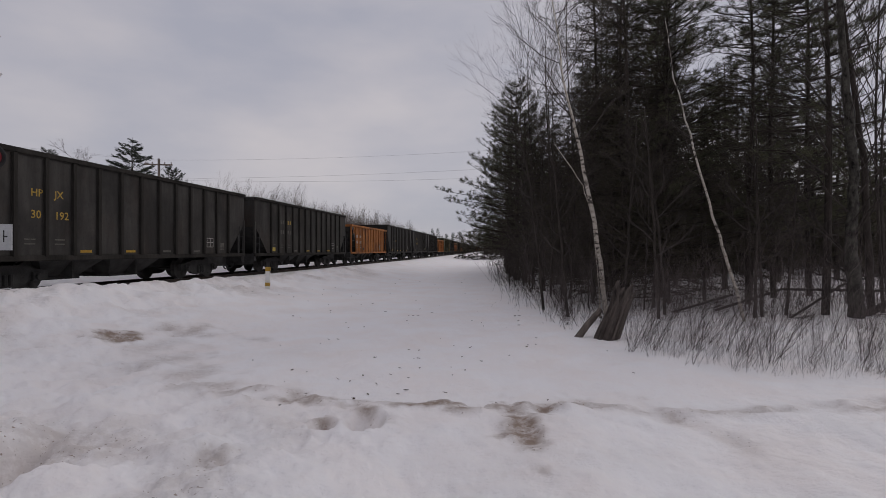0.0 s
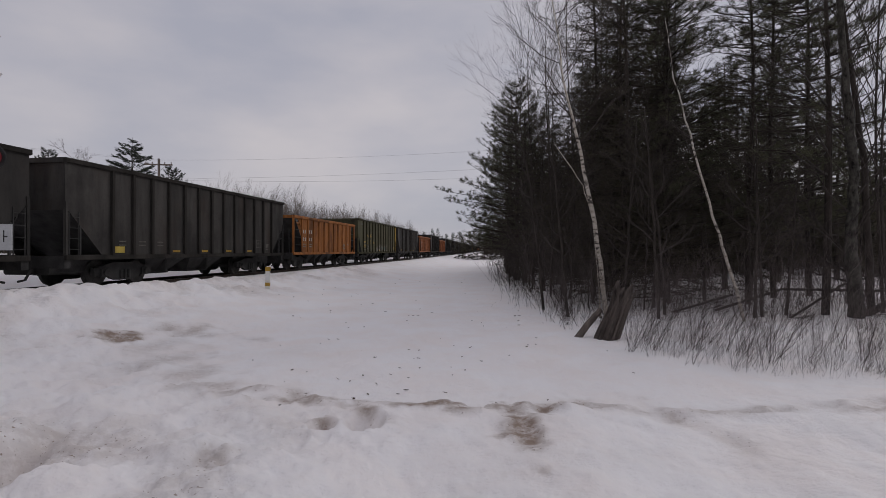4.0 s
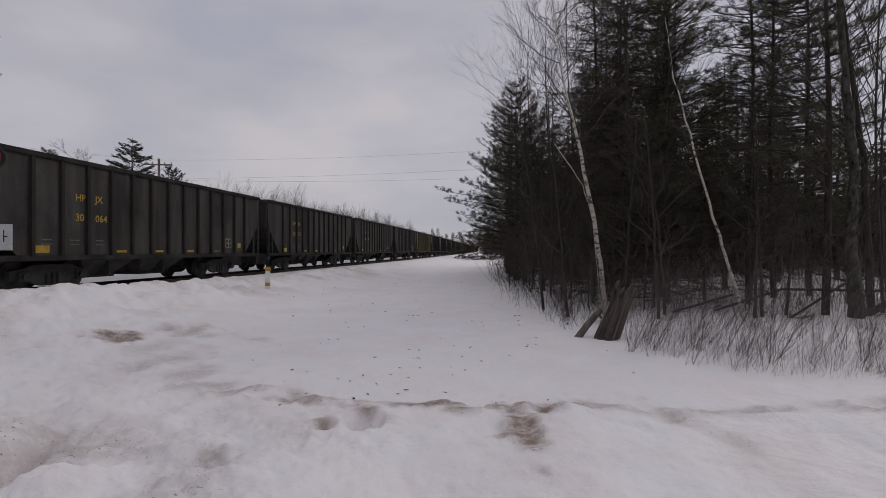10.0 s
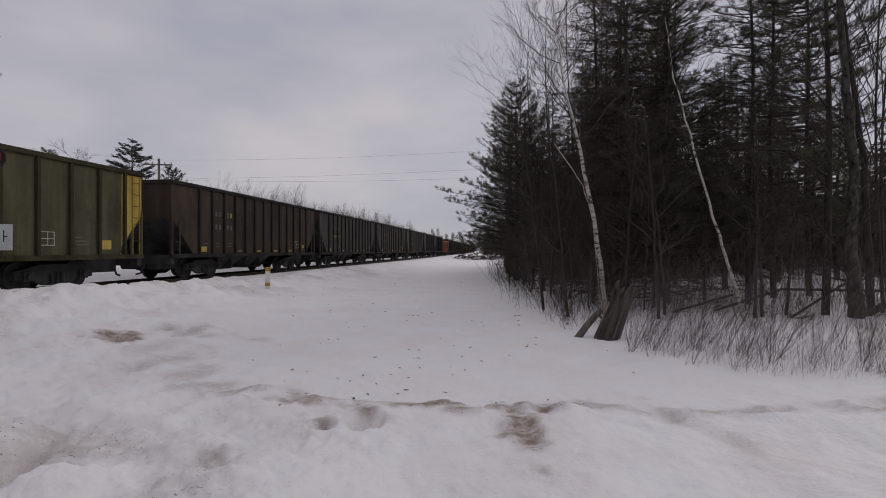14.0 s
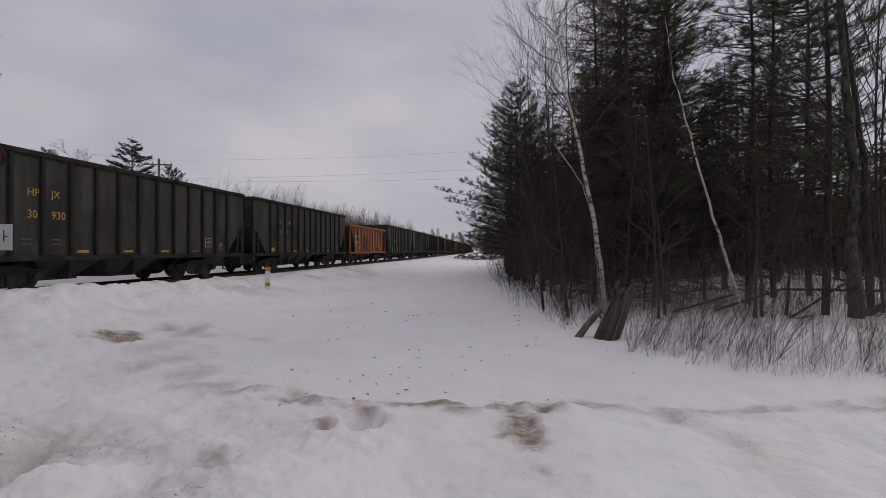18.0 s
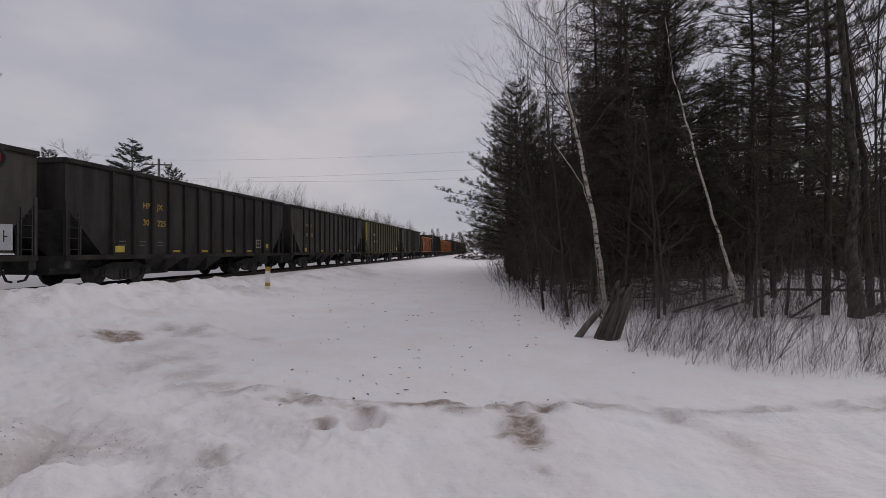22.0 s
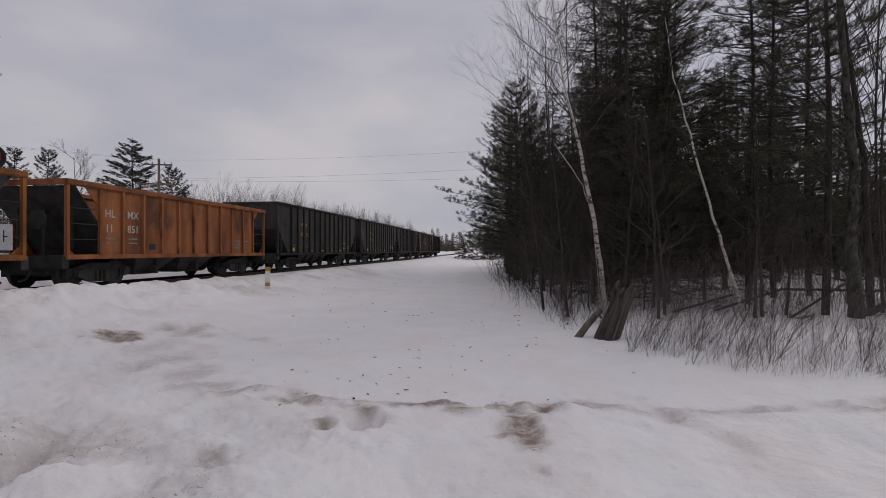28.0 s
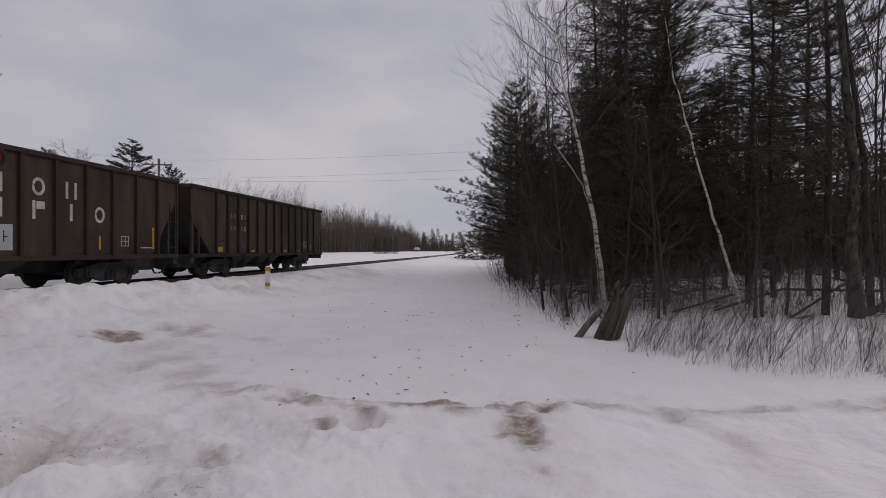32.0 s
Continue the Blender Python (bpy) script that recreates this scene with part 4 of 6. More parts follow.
def conifer_mesh(seed, high, base, reach, fan=0.30, gap=0.42, per=5, dense=26, spray=0.26, wide=0.03, droop=0.3, rise=0.35, power=0.8, cap=9.0, dead=True, patchy=0.0, needle=None, bark=None, trunk_r=0.16):
    """Trunk and crown meshes of a conifer."""
    rng = random.Random(seed)
    t, c = Geo(), Geo()
    lean = (rng.uniform(-0.02, 0.02), rng.uniform(-0.02, 0.02))
    at = lambda z: Vector((lean[0] * z + 0.05 * math.sin(z * 0.6 + seed), lean[1] * z + 0.05 * math.cos(z * 0.5 + seed), z))
    zs = [high * k / 9 for k in range(10)]
    t.tube([at(z) for z in zs], [trunk_r * (1 - 0.94 * z / high) for z in zs], 8)
    if dead:
        z = 0.9
        while z < base + 1.0:
            a = rng.uniform(0, 6.28)
            L = rng.uniform(0.3, 0.9) * reach * 0.7
            p = at(z)
            q = p + Vector((math.cos(a) * L, math.sin(a) * L, rng.uniform(-0.3, 0.1) * L))
            t.tube([p, q], [0.011, 0.004], 3, False)
            for k in range(2):
                u = rng.uniform(0.35, 0.95)
                b = a + rng.uniform(-1.1, 1.1)
                r = p.lerp(q, u)
                t.tube([r, r + Vector((math.cos(b), math.sin(b), rng.uniform(-0.4, 0.2))) * L * 0.4], [0.006, 0.002], 3, False)
            z += rng.uniform(0.35, 0.8)
    z = base
    while z < high - 0.15:
        f = (z - base) / (high - base)
        for k in range(per if f < 0.9 else 4):
            if rng.random() < patchy:
                continue
            a = rng.uniform(0, 6.28)
            L = (min(cap, reach * (1 - f) ** power) * rng.uniform(0.62, 1.12) + 0.15) * min(1, 0.6 + 2.5 * f)
            up = rise * (2 * f - 0.7) + rng.uniform(-0.12, 0.12)
            p = at(z + rng.uniform(-0.15, 0.15))
            h = Vector((math.cos(a), math.sin(a), 0))
            s = Vector((-h.y, h.x, 0))
            pts = [p + h * (L * u) + Vector((0, 0, L * (up * u - droop * u * u + droop * 0.55 * u**3.5))) for u in (0, 0.35, 0.7, 1)]
            t.tube([pts[0], pts[2], pts[3]], [0.018 + 0.005 * L, 0.01, 0.004], 3, False)
            n = max(4, int(L * dense))
            for j in range(n):
                u = 0.18 + 0.82 * rng.random() ** 0.75
                w = u * 3
                i = min(2, int(w))
                on = pts[i].lerp(pts[i + 1], w - i)
                o = rng.uniform(-1, 1)
                off = o * L * fan * (1.08 - u)
                q = on + s * off + h * (abs(off) * 0.55) + Vector((0, 0, rng.gauss(-0.02, 0.05) - 0.12 * abs(off)))
                d = (h * rng.uniform(0.3, 1) + s * (1.3 * o + rng.uniform(-0.4, 0.4)) + Vector((0, 0, rng.uniform(-0.35, 0.45)))).normalized()
                needles(c, q, d, spray * rng.uniform(0.6, 1.3), wide * rng.uniform(0.7, 1.3), rng)
        z += gap * rng.uniform(0.75, 1.25) * (1 - 0.45 * f)
    return t.mesh("trunk", bark or BARK), c.mesh("crown", needle or NEEDLE)


def needle_mesh(name, base, way, length, width, rs, material):
    """Many thin needles as one mesh: each a narrow triangle from its base along its way."""
    base, way, length, width = (np.concatenate(a) for a in (base, way, length, width))
    n = len(base)
    way = way / np.linalg.norm(way, axis=1, keepdims=True)
    side = np.cross(way, rs.normal(size=(n, 3)))
    side *= (width / np.maximum(np.linalg.norm(side, axis=1), 1e-4))[:, None]
    v = np.stack([base + side * 0.6, base - side, base + way * length[:, None]], 1).astype(np.float32)
    me = bpy.data.meshes.new(name)
    me.vertices.add(3 * n)
    me.loops.add(3 * n)
    me.polygons.add(n)
    me.vertices.foreach_set("co", v.ravel())
    me.loops.foreach_set("vertex_index", np.arange(3 * n, dtype=np.int32))
    me.polygons.foreach_set("loop_start", np.arange(0, 3 * n, 3, dtype=np.int32))
    me.materials.append(material)
    me.update(calc_edges=True)
    return me


def plumed_mesh(seed, high, base, reach, gap=0.4, per=5, twigs=7.0, dense=95, needle_len=0.085, needle_w=0.0045, rise=0.3, sag=0.25, power=0.7, fan=0.34, patchy=0.25, needle=None, trunk_r=0.13, full=0.25):
    """A conifer whose limbs carry side twigs, each feathered with short fine needles."""
    rng, rs = random.Random(seed), np.random.RandomState(seed)
    t = Geo()
    at = lambda z: Vector((0.07 * math.sin(z * 0.6 + seed), 0.07 * math.cos(z * 0.5 + seed), z))
    zs = [high * k / 10 for k in range(11)]
    t.tube([at(z) for z in zs], [trunk_r * (1 - 0.93 * z / high) for z in zs], 8)
    B, D, L, W = [], [], [], []
    z = min(0.9, base)
    while z < high - 0.12:
        f = max(0.0, (z - base) / (high - base))
        live = z > base
        for k in range(per if live else 2):
            if rng.random() < patchy:
                continue
            a = rng.uniform(0, 6.28)
            long = (reach * (1 - f) ** power * rng.uniform(0.5, 1.15) + 0.2) * (min(1, 0.7 + 2 * f) if live else 0.55)
            up = rise * (1.6 * f - 0.25) + rng.uniform(-0.15, 0.15)
            h = np.array((math.cos(a), math.sin(a), 0.0))
            s = np.array((-h[1], h[0], 0.0))
            p = np.array(at(z + rng.uniform(-0.12, 0.12)))
            bow = rng.uniform(-0.1, 0.1)
            line = lambda u: p + np.outer(u, h) * long + np.outer(np.sin(u * 2.6) * bow * long, s) + np.outer(long * (up * u - sag * u * u + 0.7 * sag * u**3), (0, 0, 1))
            q = line(np.linspace(0, 1, 5))
            t.tube(q.tolist(), [0.012 + 0.006 * long, 0.012 + 0.003 * long, 0.011, 0.007, 0.003], 3, False)
            m = max(4, int(long * twigs))
            u = rs.uniform(0.12, 1, m)
            o = np.where(rs.rand(m) < 0.5, -1, 1) * rs.uniform(0.5, 1.2, m)
            root = line(u)
            way = h * rs.uniform(0.5, 1.1, (m, 1)) + s * o[:, None] + np.array((0, 0, 1)) * rs.normal(0.02, 0.22, (m, 1))
            way /= np.linalg.norm(way, axis=1, keepdims=True)
            span = (fan * long * (1.15 - u) + 0.14) * rs.uniform(0.5, 1.2, m)
            for r, w, g in zip(root, way, span):
                i = len(t.v)
                e = r + w * g
                t.v += [(r[0] + 0.003, r[1], r[2] + 0.004), (r[0] - 0.003, r[1], r[2] - 0.004), tuple(e)]
                t.f.append((i, i + 1, i + 2))
            if not live and rng.random() > full:
                continue
            n = np.maximum(3, (span * dense).astype(int))
            idx = np.repeat(np.arange(m), n)
            v = rs.uniform(0.08, 1.05, len(idx))
            B.append(root[idx] + way[idx] * (span[idx] * v)[:, None] + rs.normal(0, 0.008, (len(idx), 3)))
            D.append(way[idx] * 0.75 + rs.normal(0, 0.55, (len(idx), 3)))
            L.append(needle_len * rs.uniform(0.6, 1.3, len(idx)))
            W.append(needle_w * rs.uniform(0.7, 1.4, len(idx)))
        z += gap * rng.uniform(0.7, 1.3) * (1 - 0.4 * f)
    return t.mesh("trunk", BARK), needle_mesh("crown", B, D, L, W, rs, needle or NEEDLE)


def pine_mesh(seed, high, base, reach, tufts=9, needle=None, trunk_r=0.17, per=4, gap=0.55, hairs=26, thin=0.007, low_limbs=()):
    """A white pine: upswept limbs with round brushes of long needles near their ends."""
    rng = random.Random(seed)
    rs = np.random.RandomState(seed)
    t = Geo()
    B, D, L_, W = [], [], [], []
    zs = [high * k / 8 for k in range(9)]
    t.tube([(0.04 * math.sin(z + seed), 0.05 * math.cos(z * 0.7), z) for z in zs], [trunk_r * (1 - 0.93 * z / high) for z in zs], 8)
    z = base
    while z < high - 0.1:
        f = (z - base) / (high - base)
        limbs = [(z, rng.uniform(0, 6.28), reach * ((1 - f) ** 0.7) * rng.uniform(0.55, 1.15) + 0.3) for k in range(per)]
        if z == base:
            limbs += low_limbs
        for z_on, a, L in limbs:
            h = Vector((math.cos(a), math.sin(a), 0))
            s = Vector((-h.y, h.x, 0))
            p = Vector((0, 0, z_on))
            up = 0.1 + 0.55 * f
            pts = [p + h * (L * u) + Vector((0, 0, L * (up * u * u + 0.03 * u))) for u in (0, 0.33, 0.67, 1)]
            t.tube(pts, [0.035, 0.024, 0.015, 0.006], 3, False)
            for j in range(max(3, int(tufts * L / reach) + 2)):
                u = 0.35 + 0.65 * rng.random() ** 0.7
                w = u * 3
                i = min(2, int(w))
                on = pts[i].lerp(pts[i + 1], w - i)
                off = rng.uniform(-1, 1) * L * 0.28 * (1.2 - u)
                q = on + s * off + Vector((0, 0, rng.uniform(0.0, 0.14)))
                if abs(off) > 0.12:
                    t.tube([on, q], [0.006, 0.003], 3, False)
                B.append(np.tile(np.array(q), (hairs, 1)) + rs.normal(0, 0.025, (hairs, 3)))
                D.append(rs.normal(0, 1, (hairs, 3)) * (1, 1, 0.8) + np.array((0.7 * h.x, 0.7 * h.y, 0.35)))
                L_.append(rs.uniform(0.1, 0.22, hairs))
                W.append(np.full(hairs, thin))
        z += gap * rng.uniform(0.7, 1.3) * (1 - 0.3 * f)
    return t.mesh("trunk", BARK), needle_mesh("crown", B, D, L_, W, rs, needle or PINE)


def grow(t, p, d, length, r, depth, rng, spread=0.5, rise=0.25, fork=(2, 4), keep=0.72, sides=4):
    """Bare branches, ever finer."""
    bend = Vector((rng.gauss(0, 1), rng.gauss(0, 1), rng.gauss(0, 1))) * 0.10
    mid = p + (d + bend).normalized() * length * 0.5
    end = mid + (d - bend * 0.6 + Vector((0, 0, rise * 0.3))).normalized() * length * 0.5
    if depth > 1:
        t.tube([p, mid, end], [r, r * 0.82, r * 0.6], sides, False)
    else:
        t.tube([p, end], [r, r * 0.5], 3, False)
    if depth <= 0:
        return
    for k in range(rng.randint(*fork)):
        u = rng.uniform(0.45, 1.0)
        q = p.lerp(mid, u * 2) if u < 0.5 else mid.lerp(end, u * 2 - 1)
        n = (d + Vector((rng.gauss(0, spread), rng.gauss(0, spread), rng.gauss(0, spread * 0.6) + rise))).normalized()
        grow(t, q, n, length * keep * rng.uniform(0.7, 1.15), r * 0.52, depth - 1, rng, spread, rise, fork, keep, sides)


def bare_tree_meshes(seed, high, r=0.09, depth=4, material=None, limbs=9, spread=0.42, low=0.3, out=0.75, fork=(2, 4), rise=0.25):
    """Trunk mesh and crown mesh of a leafless tree."""
    rng = random.Random(seed)
    t, c = Geo(), Geo()
    zs = [high * k / 7 for k in range(8)]
    pts = [Vector((0.12 * math.sin(z * 0.5 + seed), 0.12 * math.cos(z * 0.4 + seed * 2), z)) for z in zs]
    t.tube(pts, [r * (1 - 0.9 * k / 7) for k in range(8)], 7)
    for k in range(limbs):
        f = low + (1 - low) * (k + rng.random()) / limbs
        i = min(6, int(f * 7))
        p = pts[i].lerp(pts[i + 1], f * 7 - i)
        a = rng.uniform(0, 6.28)
        d = Vector((math.cos(a) * out, math.sin(a) * out, rng.uniform(0.6, 1.2))).normalized()
        grow(c, p, d, high * 0.22 * (1.25 - 0.7 * f), r * (0.5 - 0.3 * f), depth, rng, spread, rise, fork)
    return t.mesh("trunk", material or GREY_BARK), c.mesh("branches", material or TWIG)


def plant(name, meshes, x, y, label, category="tree", group="", turn=0.0, scale=1.0, sink=0.05, tilt=(0, 0), names=("trunk", "crown")):
    ob = tagged(new(name), label, category, group)
    ob.matrix_basis = pose(x, y, height(x, y) - sink, tilt[0], tilt[1], turn)
    ob.scale = (scale,) * 3
    for n, me in zip(names, meshes):
        shared(n, me, ob)
    return ob


def joined(name, meshes, poses, label, category):
    """Many like trees as one mesh: for woods that nobody could count."""
    verts, faces, marks, first = [], [], [], 0
    for pick, m in poses:
        for slot, me in enumerate(meshes[pick]):
            co = np.empty(3 * len(me.vertices), np.float32)
            me.vertices.foreach_get("co", co)
            r = np.array(m.to_3x3())
            verts.append(co.reshape(-1, 3) @ r.T + np.array(m.translation))
            faces += [tuple(first + v for v in p.vertices) for p in me.polygons]
            marks += [slot] * len(me.polygons)
            first += len(me.vertices)
    me = bpy.data.meshes.new(name)
    me.from_pydata(np.concatenate(verts).tolist(), [], faces)
    for part_mesh in meshes[0]:
        me.materials.append(part_mesh.materials[0])
    me.polygons.foreach_set("material_index", np.array(marks, np.int32))
    me.update()
    return tagged(new(name, me), label, category, kind="stuff")


SPRUCES = [conifer_mesh(1, 14.0, 1.4, 2.3, dense=40, spray=0.27, wide=0.017, patchy=0.24), conifer_mesh(2, 12.5, 1.0, 2.0, dense=42, spray=0.27, wide=0.017, patchy=0.2),
           conifer_mesh(4, 13.0, 3.2, 2.4, gap=0.34, dense=36, spray=0.27, wide=0.017, droop=0.4, patchy=0.3, trunk_r=0.1)]
OPEN_SPRUCES = [plumed_mesh(3, 15.5, 1.6, 2.7, gap=0.42, rise=0.55, patchy=0.28, trunk_r=0.085), plumed_mesh(7, 16.0, 2.4, 2.5, gap=0.42, rise=0.7, patchy=0.3, twigs=8, trunk_r=0.085),
                plumed_mesh(13, 14.5, 3.5, 2.2, gap=0.42, rise=0.85, sag=0.1, patchy=0.3, dense=75, trunk_r=0.08)]
YOUNG_SPRUCE = plumed_mesh(9, 7.0, 0.3, 1.8, gap=0.34, per=6, rise=0.3, patchy=0.1, trunk_r=0.07)
LOW_SPRUCE = conifer_mesh(14, 6.0, 0.15, 2.1, gap=0.4, per=6, dense=16, spray=0.34, wide=0.045, dead=False, trunk_r=0.08)
PINES = [pine_mesh(5, 15.5, 2.2, 3.3, 20, gap=0.55, per=5, trunk_r=0.095), pine_mesh(6, 14.0, 2.4, 2.8, 19, gap=0.5, per=5, trunk_r=0.09)]
EDGE_PINE = pine_mesh(8, 11.5, 1.8, 3.7, 13, per=6, gap=0.46)
SPARSE_PINE = pine_mesh(16, 14.0, 3.6, 2.6, 9, per=3, gap=0.8, trunk_r=0.1)
LIMB_PINE = pine_mesh(15, 10.5, 1.6, 2.9, 13, per=6, gap=0.46, low_limbs=[(4.3, 3.2, 4.3), (4.0, 3.0, 3.6), (3.7, 3.4, 3.9), (3.2, 3.1, 3.2), (4.8, 3.3, 3.0)])
FAR_SPRUCES = [conifer_mesh(11, 10.0, 0.5, 1.9, gap=0.6, per=5, dense=11, spray=0.5, wide=0.09, needle=HAZY_NEEDLE, dead=False, trunk_r=0.12),
               conifer_mesh(12, 8.0, 0.3, 1.7, gap=0.55, per=5, dense=11, spray=0.5, wide=0.09, needle=HAZY_NEEDLE, dead=False, trunk_r=0.12)]
FAR_BARE = [bare_tree_meshes(21 + k, 10.0 + 0.7 * k, 0.055, 2, HAZY_TWIG, 30, 0.3, 0.12, 0.5) for k in range(4)]
NEAR_BARE = [bare_tree_meshes(31, 13.0, 0.045, 4, None, 12, 0.42, 0.3, 0.42, (2, 4), 0.14), bare_tree_meshes(32, 7.0, 0.022, 4, None, 12, 0.38, 0.1, 0.5, (2, 4), 0.2), bare_tree_meshes(33, 6.0, 0.018, 4, None, 14, 0.5, 0.08, 0.6, (2, 4), 0.1)]


def build_forest():
    """The dense wood beside the track."""
    rng = random.Random(12)
    edge_y, edge_x = [8, 12, 16, 22, 31, 45, 60, 90], [9.5, 7.4, 5.8, 5.2, 5.4, 6.6, 7.8, 10]
    label = "dense dark spruce standing in the snowy wood"
    # a low dark thicket further in, tall open crowns before it
    spots = []
    for tries in range(7000):
        y = rng.uniform(17, 43)
        lo = float(np.interp(y, edge_y, edge_x))
        x = lo + rng.random() * (y * 0.9 + 1 - lo)
        if all((x - a) ** 2 + (y - b) ** 2 > 2.2**2 for a, b in spots):
            spots.append((x, y))
    for x, y in spots:
        bear = x / y
        top = 1.6 + y * (0.3 if bear < 0.27 else float(np.interp(bear, [0.28, 0.4, 0.5, 0.7, 0.8, 0.83, 0.9], [0.4, 0.39, 0.37, 0.36, 0.32, 0.18, 0.15]))) * rng.uniform(0.75, 1.12)
        if (bear > 0.84 and rng.random() < 0.5) or (bear > 0.5 and y < 31 and rng.random() < 0.85):
            continue
        plant("spruce_tree", SPRUCES[2 if bear > 0.47 and rng.random() < 0.45 else rng.randrange(2)], x, y, label, group="trees of the wood", turn=rng.uniform(0, 360), scale=max(0.4, min(1.25, top / 13.5)))
    deep = []
    for k in range(165):
        y = rng.uniform(29, 60)
        x = y * rng.uniform(0.16, 1.0)
        if 0.57 < x / y < 0.84:
            y, x = 1.6 * y, 1.6 * x
        if k % 3 == 0:
            y = rng.uniform(44, 78)
            x = y * rng.uniform(0.54, 0.87)
        deep.append((0, pose(x, y, -0.05, 0, 0, rng.uniform(0, 360)) @ Matrix.Scale(rng.uniform(0.7, 1.5), 4)))
    joined("understory", [LOW_SPRUCE], deep, "low dense spruces crowding the depth of the wood", "understory")
    tall = ((5.6, 15.4, "s"), (7.4, 16.6, "p"), (9.2, 15.0, "s"), (6.7, 21.0, "s"), (11.3, 17.2, "p"), (8.4, 19.6, "s"), (10.4, 22.4, "s"),
            (16.4, 22.5, "p"), (6.3, 18.2, "s"), (8.8, 24.0, "s"), (9.5, 21.5, "p"), (13.4, 18.4, "p"), (5.3, 17.6, "s"),
            (6.0, 16.8, "s"), (7.9, 17.8, "s"), (7.0, 19.2, "s"))
    plant("pine_tree", SPARSE_PINE, 9.75, 12.7, "tall pine with few thin limbs in the wood", group="trees of the wood", turn=70)
    for x, y, k in tall:
        if k == "s":
            plant("spruce_tree", rng.choice(OPEN_SPRUCES), x, y, "tall open-crowned spruce in the wood", group="trees of the wood", turn=rng.uniform(0, 360), scale=rng.uniform(0.85, 1.05))
        else:
            plant("pine_tree", rng.choice(PINES), x, y, "tall dark pine with upswept limbs in the wood", group="trees of the wood", turn=rng.uniform(0, 360), scale=rng.uniform(0.85, 1.05))
    for x, y, s in ((4.7, 13.9, 0.55), (4.5, 15.2, 0.75), (4.2, 17.8, 0.8), (4.0, 20.0, 0.9), (4.1, 22.8, 0.9), (5.2, 14.6, 0.8), (5.9, 14.0, 0.6), (6.8, 15.0, 0.75), (5.4, 16.8, 1.0), (8.2, 15.8, 0.7), (10.2, 16.5, 0.7), (4.6, 25.8, 1.0)):
        plant("spruce_tree", YOUNG_SPRUCE, x, y, "young dark spruce crowding the wood's edge", group="trees of the wood", turn=x * 90, scale=s)
    plant("pine_tree", LIMB_PINE, 3.9, 26.5, "bushy pine with long limbs hanging over the clearing", group="trees of the wood")
    for x, y, s, t in ((4.3, 31.5, 1.0, 190), (4.6, 35.0, 0.95, 100), (5.4, 40.0, 1.0, 300), (3.9, 24.0, 0.72, 250), (5.9, 47.0, 1.0, 20)):
        plant("pine_tree", EDGE_PINE, x, y, "bushy pine reaching out over the snowy clearing", group="trees of the wood", turn=t, scale=s)
    for x, y, s, k in ((3.6, 20.5, 0.9, 0), (3.6, 17.0, 0.8, 0), (4.0, 25.0, 0.9, 0), (3.6, 15.5, 0.9, 1), (3.0, 15.0, 0.7, 1), (3.2, 18.5, 0.8, 1), (3.0, 22.5, 0.8, 1), (4.2, 16.5, 0.9, 0), (11.0, 12.4, 0.9, 0),
                       (11.5, 13.2, 1.0, 0), (8.6, 14.2, 0.9, 1), (4.0, 14.0, 0.8, 1), (3.3, 13.2, 0.7, 1), (5.4, 13.4, 0.9, 1), (3.8, 17.5, 1.0, 1), (3.9, 19.5, 1.0, 1)):
        plant("bare_tree", NEAR_BARE[k if k == 0 else 1 + int(10 * x) % 2], x, y, "leafless slender tree at the edge of the wood", group="bare edge trees", turn=x * 77, scale=s, names=("trunk", "crown"))


build_forest()


def bent_trunk(name, pts, radii, material, label, category="tree", twigs=0, seed=1, twig_len=0.9, start=0.35):
    """A leaning stem through the given points, with fine twigs."""
    x, y = pts[0][0], pts[0][1]
    z0 = height(x, y) - 0.1
    ob = tagged(new(name), label, category)
    ob.matrix_basis = pose(x, y, z0)
    rng = random.Random(seed)
    rel = [Vector(p) - Vector((x, y, z0)) for p in pts]
    rel[0].z = 0
    fine = []
    n = 5
    for k in range(len(rel) - 1):
        for j in range(n):
            fine.append(rel[k].lerp(rel[k + 1], j / n) + Vector((rng.gauss(0, 0.012), rng.gauss(0, 0.012), 0)))
    fine.append(rel[-1])
    rr = [float(np.interp(k / (len(fine) - 1), np.linspace(0, 1, len(radii)), radii)) for k in range(len(fine))]
    stem = Geo().tube(fine, rr, 11)
    if rr[0] > 0.1:
        stem.v = [(a + rng.gauss(0, 0.012), b + rng.gauss(0, 0.012), c) for a, b, c in stem.v]
    part("trunk", stem, material, ob, smooth=True)
    if twigs:
        g = Geo()
        for k in range(twigs):
            f = start + (1 - start) * (k + rng.random()) / twigs
            w = f * (len(fine) - 1)
            i = min(len(fine) - 2, int(w))
            p = fine[i].lerp(fine[i + 1], w - i)
            a = rng.uniform(0, 6.28)
            grow(g, p, Vector((math.cos(a) * 0.8, math.sin(a) * 0.8, rng.uniform(0.3, 1.1))).normalized(), twig_len * (1.2 - 0.5 * f), 0.02 * (1.3 - f), 3, rng, 0.4, 0.2)
        part("crown", g, TWIG, ob)
    return ob


